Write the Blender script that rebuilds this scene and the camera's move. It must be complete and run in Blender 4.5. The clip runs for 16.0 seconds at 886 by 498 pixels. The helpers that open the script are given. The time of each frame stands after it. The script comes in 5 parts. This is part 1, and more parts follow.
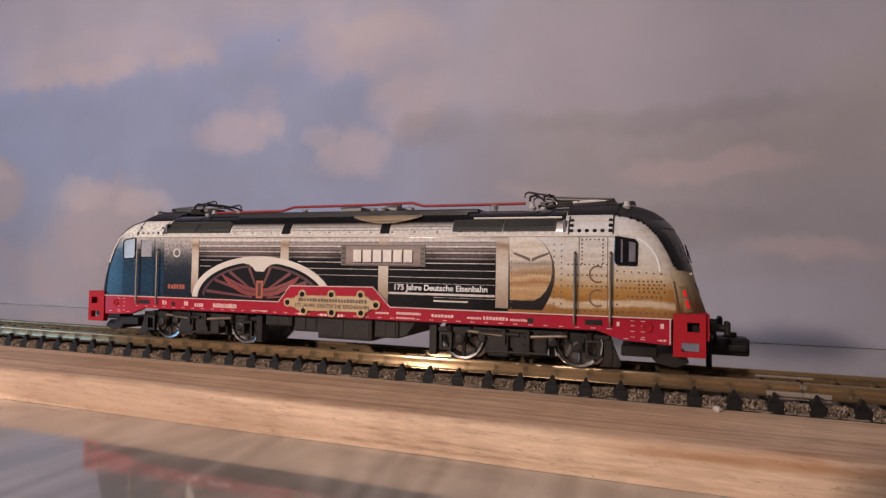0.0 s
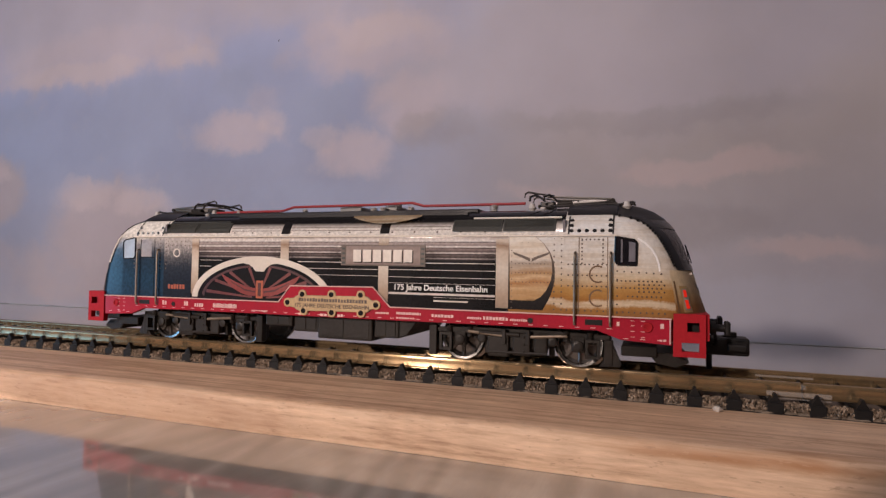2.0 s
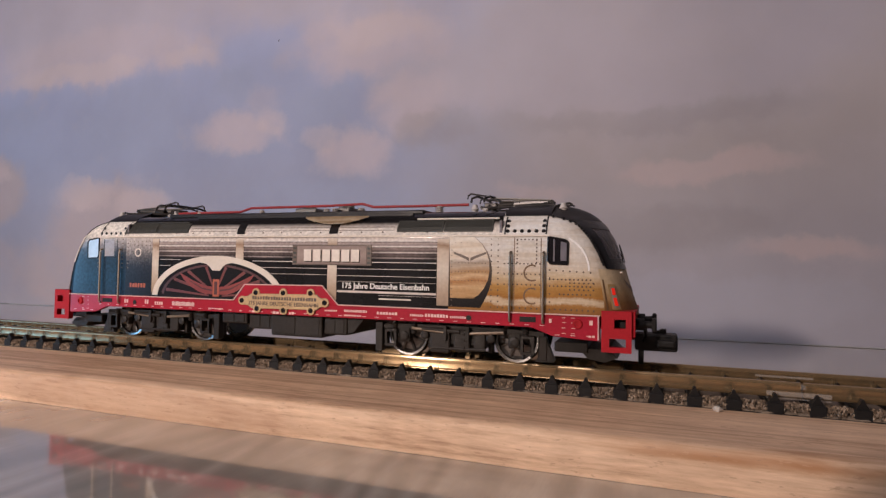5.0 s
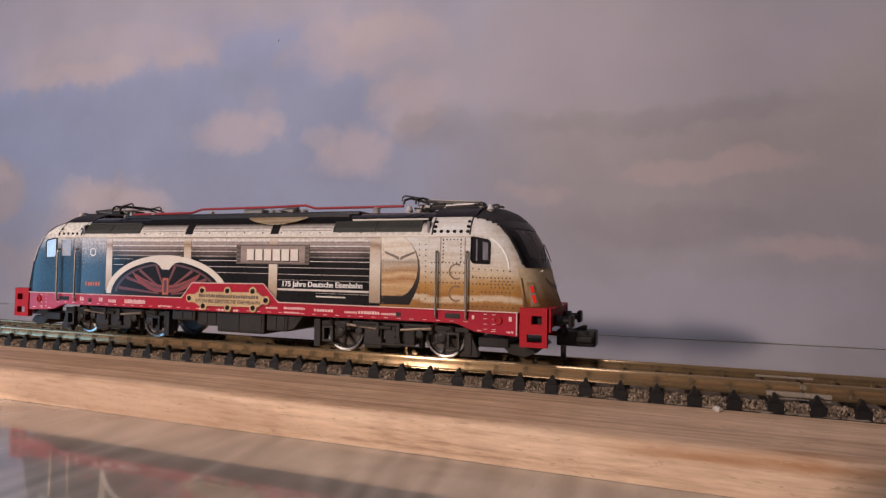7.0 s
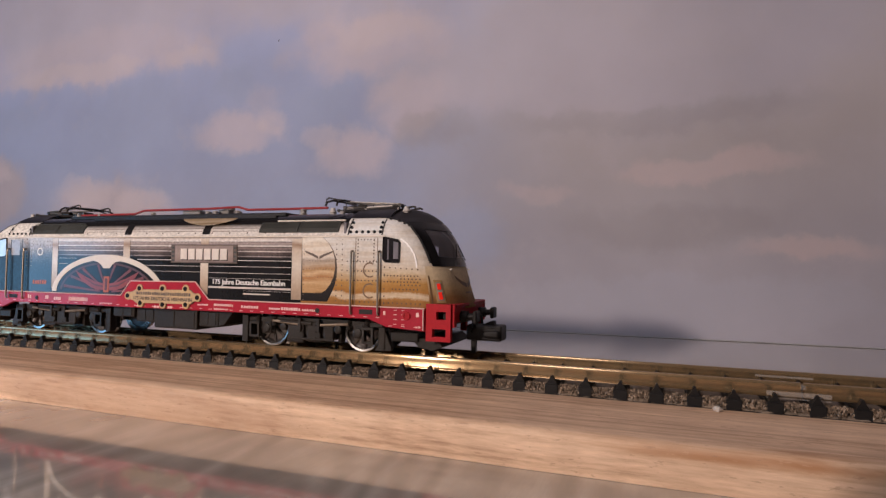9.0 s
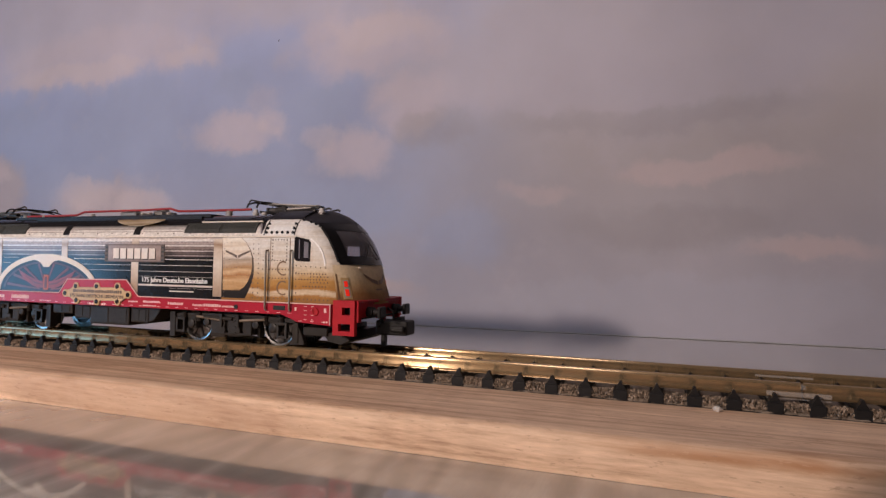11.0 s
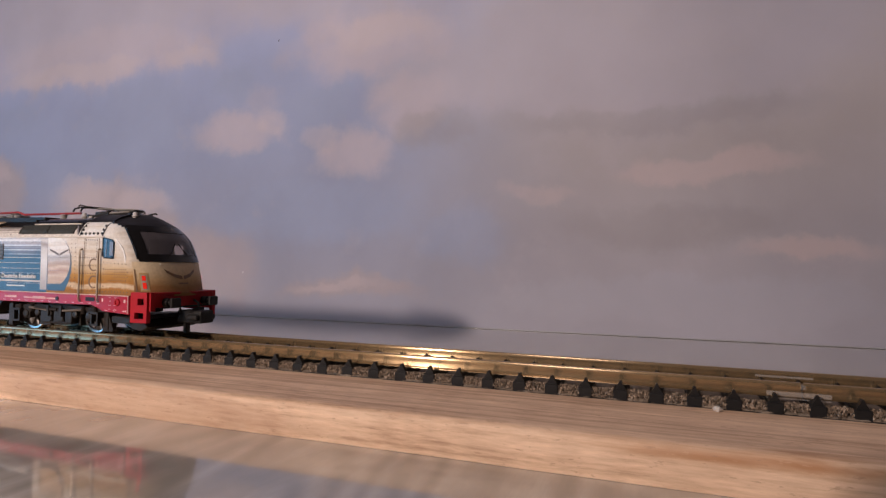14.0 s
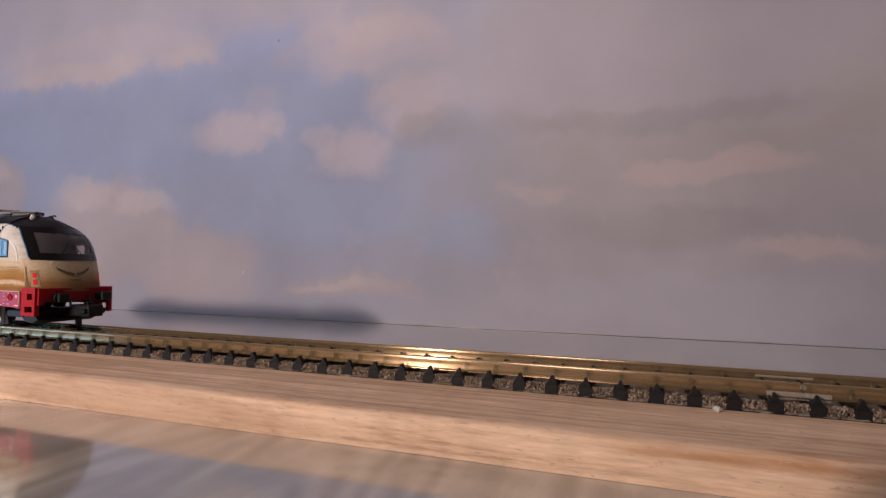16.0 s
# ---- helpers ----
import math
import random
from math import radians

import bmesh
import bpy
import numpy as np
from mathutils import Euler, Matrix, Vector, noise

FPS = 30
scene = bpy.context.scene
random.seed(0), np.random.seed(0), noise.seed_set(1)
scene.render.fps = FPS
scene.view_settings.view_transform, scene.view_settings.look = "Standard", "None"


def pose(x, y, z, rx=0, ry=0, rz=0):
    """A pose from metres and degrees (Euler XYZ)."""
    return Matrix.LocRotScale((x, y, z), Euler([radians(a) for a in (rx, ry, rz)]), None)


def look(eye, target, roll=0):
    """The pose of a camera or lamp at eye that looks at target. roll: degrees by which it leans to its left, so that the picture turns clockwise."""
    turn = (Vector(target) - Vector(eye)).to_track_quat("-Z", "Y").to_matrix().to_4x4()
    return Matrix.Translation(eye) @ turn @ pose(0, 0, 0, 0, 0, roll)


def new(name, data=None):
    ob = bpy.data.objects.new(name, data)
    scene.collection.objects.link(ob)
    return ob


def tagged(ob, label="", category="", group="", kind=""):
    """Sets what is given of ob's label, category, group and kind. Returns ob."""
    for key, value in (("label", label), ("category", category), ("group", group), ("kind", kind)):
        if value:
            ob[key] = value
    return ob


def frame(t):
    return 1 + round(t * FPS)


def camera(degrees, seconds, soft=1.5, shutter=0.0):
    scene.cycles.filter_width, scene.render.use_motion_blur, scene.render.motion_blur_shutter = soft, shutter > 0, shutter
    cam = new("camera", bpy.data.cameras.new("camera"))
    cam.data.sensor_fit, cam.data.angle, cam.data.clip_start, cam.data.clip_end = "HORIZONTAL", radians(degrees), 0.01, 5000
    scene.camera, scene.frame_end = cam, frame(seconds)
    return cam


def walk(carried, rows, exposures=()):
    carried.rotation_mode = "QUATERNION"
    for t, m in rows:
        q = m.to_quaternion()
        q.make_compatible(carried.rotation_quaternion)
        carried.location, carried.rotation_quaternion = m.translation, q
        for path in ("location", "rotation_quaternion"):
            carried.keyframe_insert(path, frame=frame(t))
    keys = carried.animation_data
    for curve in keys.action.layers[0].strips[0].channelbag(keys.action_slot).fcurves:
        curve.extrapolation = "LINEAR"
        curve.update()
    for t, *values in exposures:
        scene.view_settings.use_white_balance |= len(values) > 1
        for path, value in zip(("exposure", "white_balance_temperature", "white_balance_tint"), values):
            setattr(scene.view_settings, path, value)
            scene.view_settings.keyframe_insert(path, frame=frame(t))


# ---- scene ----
cam = camera(74.15, 16.0, soft=1.35)

K = 0.001  # all plans below are in millimetres
EYE = Vector((0.05123, -0.09791, 0.01509))
AIM = EYE + Vector((-0.340990, 0.939565, 0.030732))
STAND = look(EYE, AIM, 0.9265)
walk(cam, [(0, STAND), (16, STAND)], [(0, 0.0), (16, 0.0)])

# ---------------------------------------------------------------- light
world = bpy.data.worlds.new("room_dusk")
scene.world = world
world.use_nodes = True
bg = world.node_tree.nodes["Background"]
bg.inputs[0].default_value, bg.inputs[1].default_value = (0.97, 0.88, 0.91, 1), 0.21


def lamp(name, kind, m, power, color, **more):
    data = bpy.data.lights.new(name, kind)
    data.energy, data.color = power, color
    for key, value in more.items():
        if key == "radius":
            data.shadow_soft_size = value
        elif key == "size":
            data.shape, data.size, data.size_y = "RECTANGLE", value[0], value[1]
        elif key == "cone":
            data.spot_size, data.spot_blend = radians(value), 1.0
    ob = new(name, data)
    ob.matrix_basis = m
    return ob


lamp("desk_lamp_bulb", "SPOT", look((-0.150, -0.417, 0.128), (-0.125, 0.0, 0.04)), 6.3, (1.0, 0.80, 0.70), radius=0.012, cone=82)
# unseen fill light, added to lift the shadows; it stands for no known lamp
lamp("room_fill_light", "POINT", pose(-0.2, -1.15, 1.25), 22.8, (1.0, 0.85, 0.86), radius=0.15)
lamp("window_daylight", "AREA", look((-1.19, -0.575, 0.09), (0.0, -0.575, 0.09)), 4.0, (0.23, 0.59, 1.0), size=(0.81, 0.36))


# ---------------------------------------------------------------- materials
def shader(name, rough=0.5, metal=0.0, coat=0.0, spec=0.5):
    m = bpy.data.materials.new(name)
    m.use_nodes = True
    nt = m.node_tree
    b = nt.nodes["Principled BSDF"]
    b.inputs["Roughness"].default_value, b.inputs["Metallic"].default_value = rough, metal
    b.inputs["Coat Weight"].default_value, b.inputs["Specular IOR Level"].default_value = coat, spec
    b.inputs["Coat Roughness"].default_value = 0.13
    return m, nt, b


def node(nt, kind, ins=None, **attrs):
    n = nt.nodes.new("ShaderNode" + kind)
    if "operation" in attrs:
        n.operation = attrs["operation"]
    if "clamp" in attrs:
        n.use_clamp = attrs["clamp"]
    if "blend" in attrs:
        n.data_type, n.blend_type = "RGBA", attrs["blend"]
    if "interp" in attrs:
        n.interpolation_type = attrs["interp"]
    for key, value in (ins or {}).items():
        if hasattr(value, "is_output"):
            nt.links.new(value, n.inputs[key])
        else:
            n.inputs[key].default_value = value
    return n


def ramp(nt, fac, stops):
    n = nt.nodes.new("ShaderNodeValToRGB")
    e = n.color_ramp.elements
    while len(e) < len(stops):
        e.new(0.5)
    for el, (pos, col) in zip(e, stops):
        el.position, el.color = pos, (*col, 1)
    nt.links.new(fac, n.inputs[0])
    return n.outputs[0]


def coords(nt, scale=(1, 1, 1)):
    tc = nt.nodes.new("ShaderNodeTexCoord")
    mp = node(nt, "Mapping", {"Vector": tc.outputs["Object"], "Scale": scale})
    return mp.outputs[0]


def grained(name, color, rough=0.5, metal=0.0, grain=2500.0, vary=0.25, bump=0.15, coat=0.0, stretch=(1, 1, 1), spec=0.5):
    """A plain colour with fine grain, broad stains and a little relief."""
    m, nt, b = shader(name, rough, metal, coat, spec)
    v = coords(nt, stretch)
    fine = node(nt, "TexNoise", {"Vector": v, "Scale": grain, "Detail": 4.0})
    broad = node(nt, "TexNoise", {"Vector": v, "Scale": grain * 0.07, "Detail": 3.0})
    both = node(nt, "Math", {0: fine.outputs[0], 1: broad.outputs[0]}, operation="ADD")
    lo = tuple(c * (1 - vary) for c in color)
    hi = tuple(min(1, c * (1 + vary)) for c in color)
    half = node(nt, "Math", {0: both.outputs[0], 1: 0.5}, operation="MULTIPLY")
    nt.links.new(ramp(nt, half.outputs[0], [(0.3, lo), (0.7, hi)]), b.inputs["Base Color"])
    r = node(nt, "MapRange", {0: broad.outputs[0], 1: 0.3, 2: 0.7, 3: max(0.03, rough * 0.8), 4: min(1, rough * 1.25)})
    nt.links.new(r.outputs[0], b.inputs["Roughness"])
    if bump:
        bp = node(nt, "Bump", {"Strength": bump, "Distance": 0.0002, "Height": fine.outputs[0]})
        nt.links.new(bp.outputs[0], b.inputs["Normal"])
    return m


def layered(name, stops, rough=0.7, coat=0.9, axis=2, low=8.0, high=26.0, speck=0.09, waver=0.0, dither=0.12, streak=0.0, tone=1.0, seams=()):
    """Printed livery: colours that change with height in millimetres, with a fine printed speckle."""
    m, nt, b = shader(name, rough, 0.0, coat, 0.12)
    v = coords(nt)
    sep = node(nt, "SeparateXYZ", {0: v})
    nz = node(nt, "TexNoise", {"Vector": v, "Scale": 1800.0, "Detail": 3.0})
    big = node(nt, "TexNoise", {"Vector": v, "Scale": 160.0, "Detail": 2.0})
    sh = node(nt, "MapRange", {0: big.outputs[0], 1: 0.3, 2: 0.7, 3: -waver * K, 4: waver * K})
    h = node(nt, "Math", {0: sep.outputs[axis], 1: sh.outputs[0]}, operation="ADD")
    dots_ = node(nt, "TexNoise", {"Vector": v, "Scale": 4200.0, "Detail": 1.0})
    jit = node(nt, "MapRange", {0: dots_.outputs[0], 1: 0.25, 2: 0.75, 3: -dither * K, 4: dither * K})
    h = node(nt, "Math", {0: h.outputs[0], 1: jit.outputs[0]}, operation="ADD")
    f = node(nt, "MapRange", {0: h.outputs[0], 1: low * K, 2: high * K, 3: 0.0, 4: 1.0})
    col = ramp(nt, f.outputs[0], [((z - low) / (high - low), tuple(k * tone for k in c)) for z, c in stops])
    g = node(nt, "MapRange", {0: nz.outputs[0], 1: 0.3, 2: 0.7, 3: 1 - speck, 4: 1 + speck})
    mul = node(nt, "VectorMath", {0: col, 1: g.outputs[0]}, operation="MULTIPLY")
    if streak:
        lines = node(nt, "TexNoise", {"Vector": coords(nt, (110, 110, 1300)), "Scale": 1.0, "Detail": 4.0, "Roughness": 0.6})
        g = node(nt, "MapRange", {0: lines.outputs[0], 1: 0.36, 2: 0.56, 3: 0.0, 4: 1.0})
        tint = node(nt, "Mix", {0: g.outputs[0], 6: (1 - streak, 1 - streak * 1.6, 1 - streak * 2.2, 1), 7: (1.03, 1.03, 1.05, 1)}, blend="MIX")
        mul = node(nt, "VectorMath", {0: mul.outputs[0], 1: tint.outputs[2]}, operation="MULTIPLY")
    if seams:
        total = None
        for x in seams:
            d = node(nt, "Math", {0: sep.outputs[0], 1: x * K}, operation="SUBTRACT")
            d = node(nt, "Math", {0: d.outputs[0]}, operation="ABSOLUTE")
            f = node(nt, "MapRange", {0: d.outputs[0], 1: 0.8 * K, 2: 4.5 * K, 3: 1.0, 4: 0.0}).outputs[0]
            total = f if total is None else node(nt, "Math", {0: total, 1: f}, operation="MAXIMUM").outputs[0]
        below = node(nt, "MapRange", {0: sep.outputs[2], 1: 18.6 * K, 2: 16.6 * K, 3: 0.2, 4: 1.0})
        total = node(nt, "Math", {0: total, 1: below.outputs[0]}, operation="MULTIPLY")
        grit = node(nt, "TexNoise", {"Vector": v, "Scale": 5200.0, "Detail": 1.0})
        total = node(nt, "Math", {0: grit.outputs[0], 1: 1.6, 2: total.outputs[0]}, operation="MULTIPLY_ADD")
        total = node(nt, "MapRange", {0: total.outputs[0], 1: 1.0, 2: 1.9, 3: 1.0, 4: 0.4})
        mul = node(nt, "VectorMath", {0: mul.outputs[0], 1: total.outputs[0]}, operation="MULTIPLY")
    nt.links.new(mul.outputs[0], b.inputs["Base Color"])
    return m


def glassy(name, tint, rough=0.02):
    m, nt, b = shader(name, rough)
    nt.nodes.remove(b)
    gl = node(nt, "BsdfGlossy", {"Roughness": rough, "Color": (1, 1, 1, 1)})
    tr = node(nt, "BsdfTransparent", {"Color": (*tint, 1)})
    fr = node(nt, "Fresnel", {"IOR": 1.5})
    mx = node(nt, "MixShader", {0: fr.outputs[0], 1: tr.outputs[0], 2: gl.outputs[0]})
    nt.links.new(mx.outputs[0], nt.nodes["Material Output"].inputs[0])
    return m


def wood(name, dark, mid, light, grain=(14, 260, 260), rough=0.5, coat=0.0, pore=0.3, spec=0.5, stain=None, lines=0.0, figure=0.0):
    m, nt, b = shader(name, rough, 0.0, coat, spec)
    v = coords(nt, grain)
    warp = node(nt, "TexNoise", {"Vector": v, "Scale": 1.0, "Detail": 6.0, "Distortion": 1.2})
    fib = node(nt, "TexNoise", {"Vector": coords(nt, (grain[0] * 6, grain[1] * 4, grain[2] * 4)), "Scale": 1.0, "Detail": 6.0, "Roughness": 0.65})
    blot = node(nt, "TexNoise", {"Vector": coords(nt, (38, 60, 60)), "Scale": 1.0, "Detail": 4.0})
    a = node(nt, "Math", {0: warp.outputs[0], 1: 0.4}, operation="MULTIPLY")
    c = node(nt, "Math", {0: fib.outputs[0], 1: pore, 2: a.outputs[0]}, operation="MULTIPLY_ADD")
    d = node(nt, "Math", {0: blot.outputs[0], 1: 0.3, 2: c.outputs[0]}, operation="MULTIPLY_ADD")
    col = ramp(nt, d.outputs[0], [(0.38, dark), (0.52, mid), (0.68, light)])
    if lines:
        ring = node(nt, "TexNoise", {"Vector": coords(nt, (5, 420, 90)), "Scale": 1.0, "Detail": 2.0})
        k = node(nt, "MapRange", {0: ring.outputs[0], 1: 0.53, 2: 0.60, 3: 0.0, 4: lines}, interp="SMOOTHSTEP")
        col = node(nt, "Mix", {0: k.outputs[0], 6: col, 7: (*dark, 1)}, blend="MIX").outputs[2]
    if figure:
        field = node(nt, "TexNoise", {"Vector": coords(nt, (13, 3.5, 5)), "Scale": 1.0, "Detail": 3.0, "Roughness": 0.4, "Distortion": 0.8})
        ring = node(nt, "Math", {0: field.outputs[0], 1: 210.0}, operation="MULTIPLY")
        ring = node(nt, "Math", {0: ring.outputs[0]}, operation="SINE")
        ring = node(nt, "Math", {0: ring.outputs[0], 1: fib.outputs[0]}, operation="MULTIPLY")
        k = node(nt, "MapRange", {0: ring.outputs[0], 1: -0.6, 2: 0.6, 3: 1 - figure, 4: 1 + figure})
        col = node(nt, "VectorMath", {0: col, 1: k.outputs[0]}, operation="MULTIPLY").outputs[0]
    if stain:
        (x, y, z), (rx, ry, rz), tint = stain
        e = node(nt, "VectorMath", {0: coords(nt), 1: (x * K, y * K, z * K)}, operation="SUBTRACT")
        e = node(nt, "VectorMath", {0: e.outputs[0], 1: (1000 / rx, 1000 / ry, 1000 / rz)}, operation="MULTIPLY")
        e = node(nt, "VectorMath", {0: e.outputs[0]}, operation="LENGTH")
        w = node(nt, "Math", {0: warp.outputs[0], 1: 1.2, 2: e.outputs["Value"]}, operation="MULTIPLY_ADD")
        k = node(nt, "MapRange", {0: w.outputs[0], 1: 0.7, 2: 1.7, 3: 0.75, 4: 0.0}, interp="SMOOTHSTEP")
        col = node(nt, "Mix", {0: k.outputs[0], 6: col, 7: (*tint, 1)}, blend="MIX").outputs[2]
    if lines:
        pit = node(nt, "TexNoise", {"Vector": coords(nt, (420, 1500, 1900)), "Scale": 1.0, "Detail": 3.0, "Roughness": 0.7})
        k = node(nt, "MapRange", {0: pit.outputs[0], 1: 0.60, 2: 0.70, 3: 0.0, 4: 0.55}, interp="SMOOTHSTEP")
        col = node(nt, "Mix", {0: k.outputs[0], 6: col, 7: (*dark, 1)}, blend="MIX").outputs[2]
        k = node(nt, "MapRange", {0: pit.outputs[0], 1: 0.40, 2: 0.30, 3: 0.0, 4: 0.22}, interp="SMOOTHSTEP")
        col = node(nt, "Mix", {0: k.outputs[0], 6: col, 7: (*light, 1)}, blend="MIX").outputs[2]
    nt.links.new(col, b.inputs["Base Color"])
    bp = node(nt, "Bump", {"Strength": 0.3 if rough > 0.3 else 0.015, "Distance": 0.0003, "Height": c.outputs[0]})
    nt.links.new(bp.outputs[0], b.inputs["Normal"])
    return m


def sky_print():
    """A printed sky: blue and violet paper with soft pink and grey cloud banks set out across it."""
    m, nt, b = shader("printed_sky_paper", 0.6, 0.0, 0.0, 0.12)
    v = coords(nt)
    warp = node(nt, "TexNoise", {"Vector": v, "Scale": 26.0, "Detail": 6.0, "Roughness": 0.62})
    off = node(nt, "VectorMath", {0: warp.outputs[1], 1: (0.5, 0.5, 0.5)}, operation="SUBTRACT")
    off = node(nt, "VectorMath", {0: off.outputs[0], "Scale": 0.03}, operation="SCALE")
    p = node(nt, "VectorMath", {0: v, 1: off.outputs[0]}, operation="ADD").outputs[0]
    sep = node(nt, "SeparateXYZ", {0: v})

    def bank(blobs, where):
        total = None
        for x, z, rx, rz, weight in blobs:
            d = node(nt, "VectorMath", {0: where, 1: (x * K, 0, z * K)}, operation="SUBTRACT")
            d = node(nt, "VectorMath", {0: d.outputs[0], 1: (1000 / rx, 0, 1000 / rz)}, operation="MULTIPLY")
            d = node(nt, "VectorMath", {0: d.outputs[0]}, operation="LENGTH")
            f = node(nt, "MapRange", {0: d.outputs["Value"], 1: 0.35, 2: 1.1, 3: weight, 4: 0.0}, interp="SMOOTHSTEP").outputs[0]
            total = f if total is None else node(nt, "Math", {0: total, 1: f}, operation="MAXIMUM").outputs[0]
        return total

    height = node(nt, "MapRange", {0: sep.outputs[2], 1: -0.01, 2: 0.15})
    base = ramp(nt, height.outputs[0], SKY_BASE)
    grey = ramp(nt, height.outputs[0], SKY_GREY)
    toright = node(nt, "MapRange", {0: sep.outputs[0], 1: -0.075, 2: 0.04}, interp="SMOOTHSTEP")
    sheet = node(nt, "Mix", {0: toright.outputs[0], 6: base, 7: grey}, blend="MIX").outputs[2]
    fbm = node(nt, "TexNoise", {"Vector": v, "Scale": 38.0, "Detail": 8.0, "Roughness": 0.6})
    for blobs, color, strength, crisp in SKY_BANKS:
        cover = bank(blobs, p)
        edge = node(nt, "Math", {0: fbm.outputs[0], 1: 0.5}, operation="SUBTRACT")
        cover = node(nt, "Math", {0: edge.outputs[0], 1: 1.1, 2: cover}, operation="MULTIPLY_ADD")
        f = node(nt, "MapRange", {0: cover.outputs[0], 1: 0.5 - crisp, 2: 0.5 + crisp, 3: 0.0, 4: strength}, interp="SMOOTHSTEP")
        sheet = node(nt, "Mix", {0: f.outputs[0], 6: sheet, 7: (*color, 1)}, blend="MIX").outputs[2]
    soft = node(nt, "TexNoise", {"Vector": v, "Scale": 17.0, "Detail": 6.0})
    g = node(nt, "MapRange", {0: soft.outputs[0], 1: 0.3, 2: 0.7, 3: 0.90, 4: 1.10})
    out = node(nt, "VectorMath", {0: sheet, 1: g.outputs[0]}, operation="MULTIPLY")
    nt.links.new(out.outputs[0], b.inputs["Base Color"])
    return m


SKY_BASE = [(0.0, (0.38, 0.37, 0.43)), (0.2, (0.335, 0.345, 0.435)), (0.5, (0.325, 0.365, 0.51)), (0.8, (0.36, 0.40, 0.57)), (1.0, (0.45, 0.42, 0.54))]
SKY_GREY = [(0.0, (0.40, 0.39, 0.45)), (0.22, (0.40, 0.375, 0.41)), (0.45, (0.425, 0.385, 0.39)), (1.0, (0.59, 0.535, 0.56))]
# blobs of cloud: x, z, half width, half height, weight
HAZE = [(-30, 92, 48, 26, 0.9), (-235, 150, 150, 38, 1.0), (52, 100, 100, 46, 0.85), (-90, 140, 90, 24, 0.8)]
BLUE_GAPS = [(-200, 86, 50, 30, 0.95), (-92, 38, 70, 24, 0.9), (-88, 91, 20, 11, 0.95), (-135, 100, 20, 11, 0.8), (-24, 28, 26, 16, 0.6), (-285, 88, 30, 14, 0.7)]
CUMULUS = [(-215, 30, 62, 32, 1.0), (-296, 52, 30, 24, 1.0), (-158, 12, 52, 26, 0.85), (-70, 3, 50, 8, 0.75), (-240, 12, 80, 24, 0.7)]
HIGH_CLOUD = [(-131, 77, 34, 14, 0.9), (-118, 92, 15, 12, 0.45), (-74, 66, 27, 16, 0.9), (-46, 82, 30, 20, 0.75), (-235, 122, 110, 20, 0.95), (-66, 113, 54, 20, 0.9)]
LIT_TOPS = [(-232, 50, 30, 9, 0.75), (-186, 46, 24, 9, 0.7), (-298, 62, 16, 9, 0.8), (-112, 82, 13, 9, 0.8), (-91, 75, 8, 11, 0.75), (-245, 114, 70, 8, 0.85), (-165, 117, 30, 7, 0.7), (-62, 118, 38, 12, 0.75), (-78, 3, 30, 4, 0.6)]
DARK_BARS = [(-34, 70, 28, 14, 0.7), (50, 72, 76, 8, 0.6), (58, 30, 50, 12, 0.85)]
ROSY_BARS = [(70, 52, 40, 8, 0.85), (100, 20, 28, 6, 0.75), (10, 43, 22, 6, 0.5)]
LOW_VEIL = [(60, 2, 90, 12, 0.9)]
# each bank with its colour, strength and edge softness
SKY_BANKS = [(HAZE, (0.47, 0.44, 0.50), 0.85, 0.48), (BLUE_GAPS, (0.335, 0.375, 0.515), 0.85, 0.46), (CUMULUS, (0.425, 0.37, 0.39), 0.9, 0.36), (HIGH_CLOUD, (0.52, 0.465, 0.515), 0.85, 0.46),
             (LIT_TOPS, (0.60, 0.515, 0.52), 0.5, 0.48), (DARK_BARS, (0.34, 0.315, 0.33), 0.7, 0.48), (ROSY_BARS, (0.57, 0.465, 0.465), 0.7, 0.46), (LOW_VEIL, (0.42, 0.41, 0.47), 0.8, 0.34)]
M_SKY = sky_print()
M_STRIP = grained("glossy_grey_strip", (0.38, 0.38, 0.39), 0.3, grain=900, vary=0.15, bump=0.0, coat=0.6)
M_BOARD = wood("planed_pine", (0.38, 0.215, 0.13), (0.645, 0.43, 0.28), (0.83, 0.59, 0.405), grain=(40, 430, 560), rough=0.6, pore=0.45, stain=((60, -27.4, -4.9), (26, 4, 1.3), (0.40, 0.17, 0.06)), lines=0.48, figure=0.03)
M_TABLE = wood("lacquered_oak", (0.36, 0.335, 0.30), (0.50, 0.465, 0.415), (0.59, 0.55, 0.50), figure=0.18, grain=(70, 14, 60), rough=0.04, pore=0.14, spec=0.75, coat=0.8)
M_RAIL = grained("tarnished_brass", (0.42, 0.295, 0.165), 0.21, 0.75, 2400, 0.7, 0.06, stretch=(0.006, 1, 1))
# drawn metal: gloss spreads across the rail, not along it
_nt = M_RAIL.node_tree
_b = _nt.nodes["Principled BSDF"]
_b.inputs["Anisotropic"].default_value = 0.97
_tan = node(_nt, "Tangent")
_tan.direction_type, _tan.axis = "RADIAL", "X"
_nt.links.new(_tan.outputs[0], _b.inputs["Tangent"])
M_SLEEPER = grained("black_plastic", (0.012, 0.011, 0.011), 0.6, grain=3000, vary=0.3, bump=0.3, spec=0.2)
M_STONE = grained("ballast_stone", (0.20, 0.155, 0.115), 0.8, grain=1500, vary=0.5, bump=0.6)
M_CLEAR = grained("milky_plastic", (0.55, 0.50, 0.45), 0.25, grain=2000, vary=0.15, bump=0.1)
M_HAZE, _nt, _b = shader("hazy_clear_plastic", 0.2)
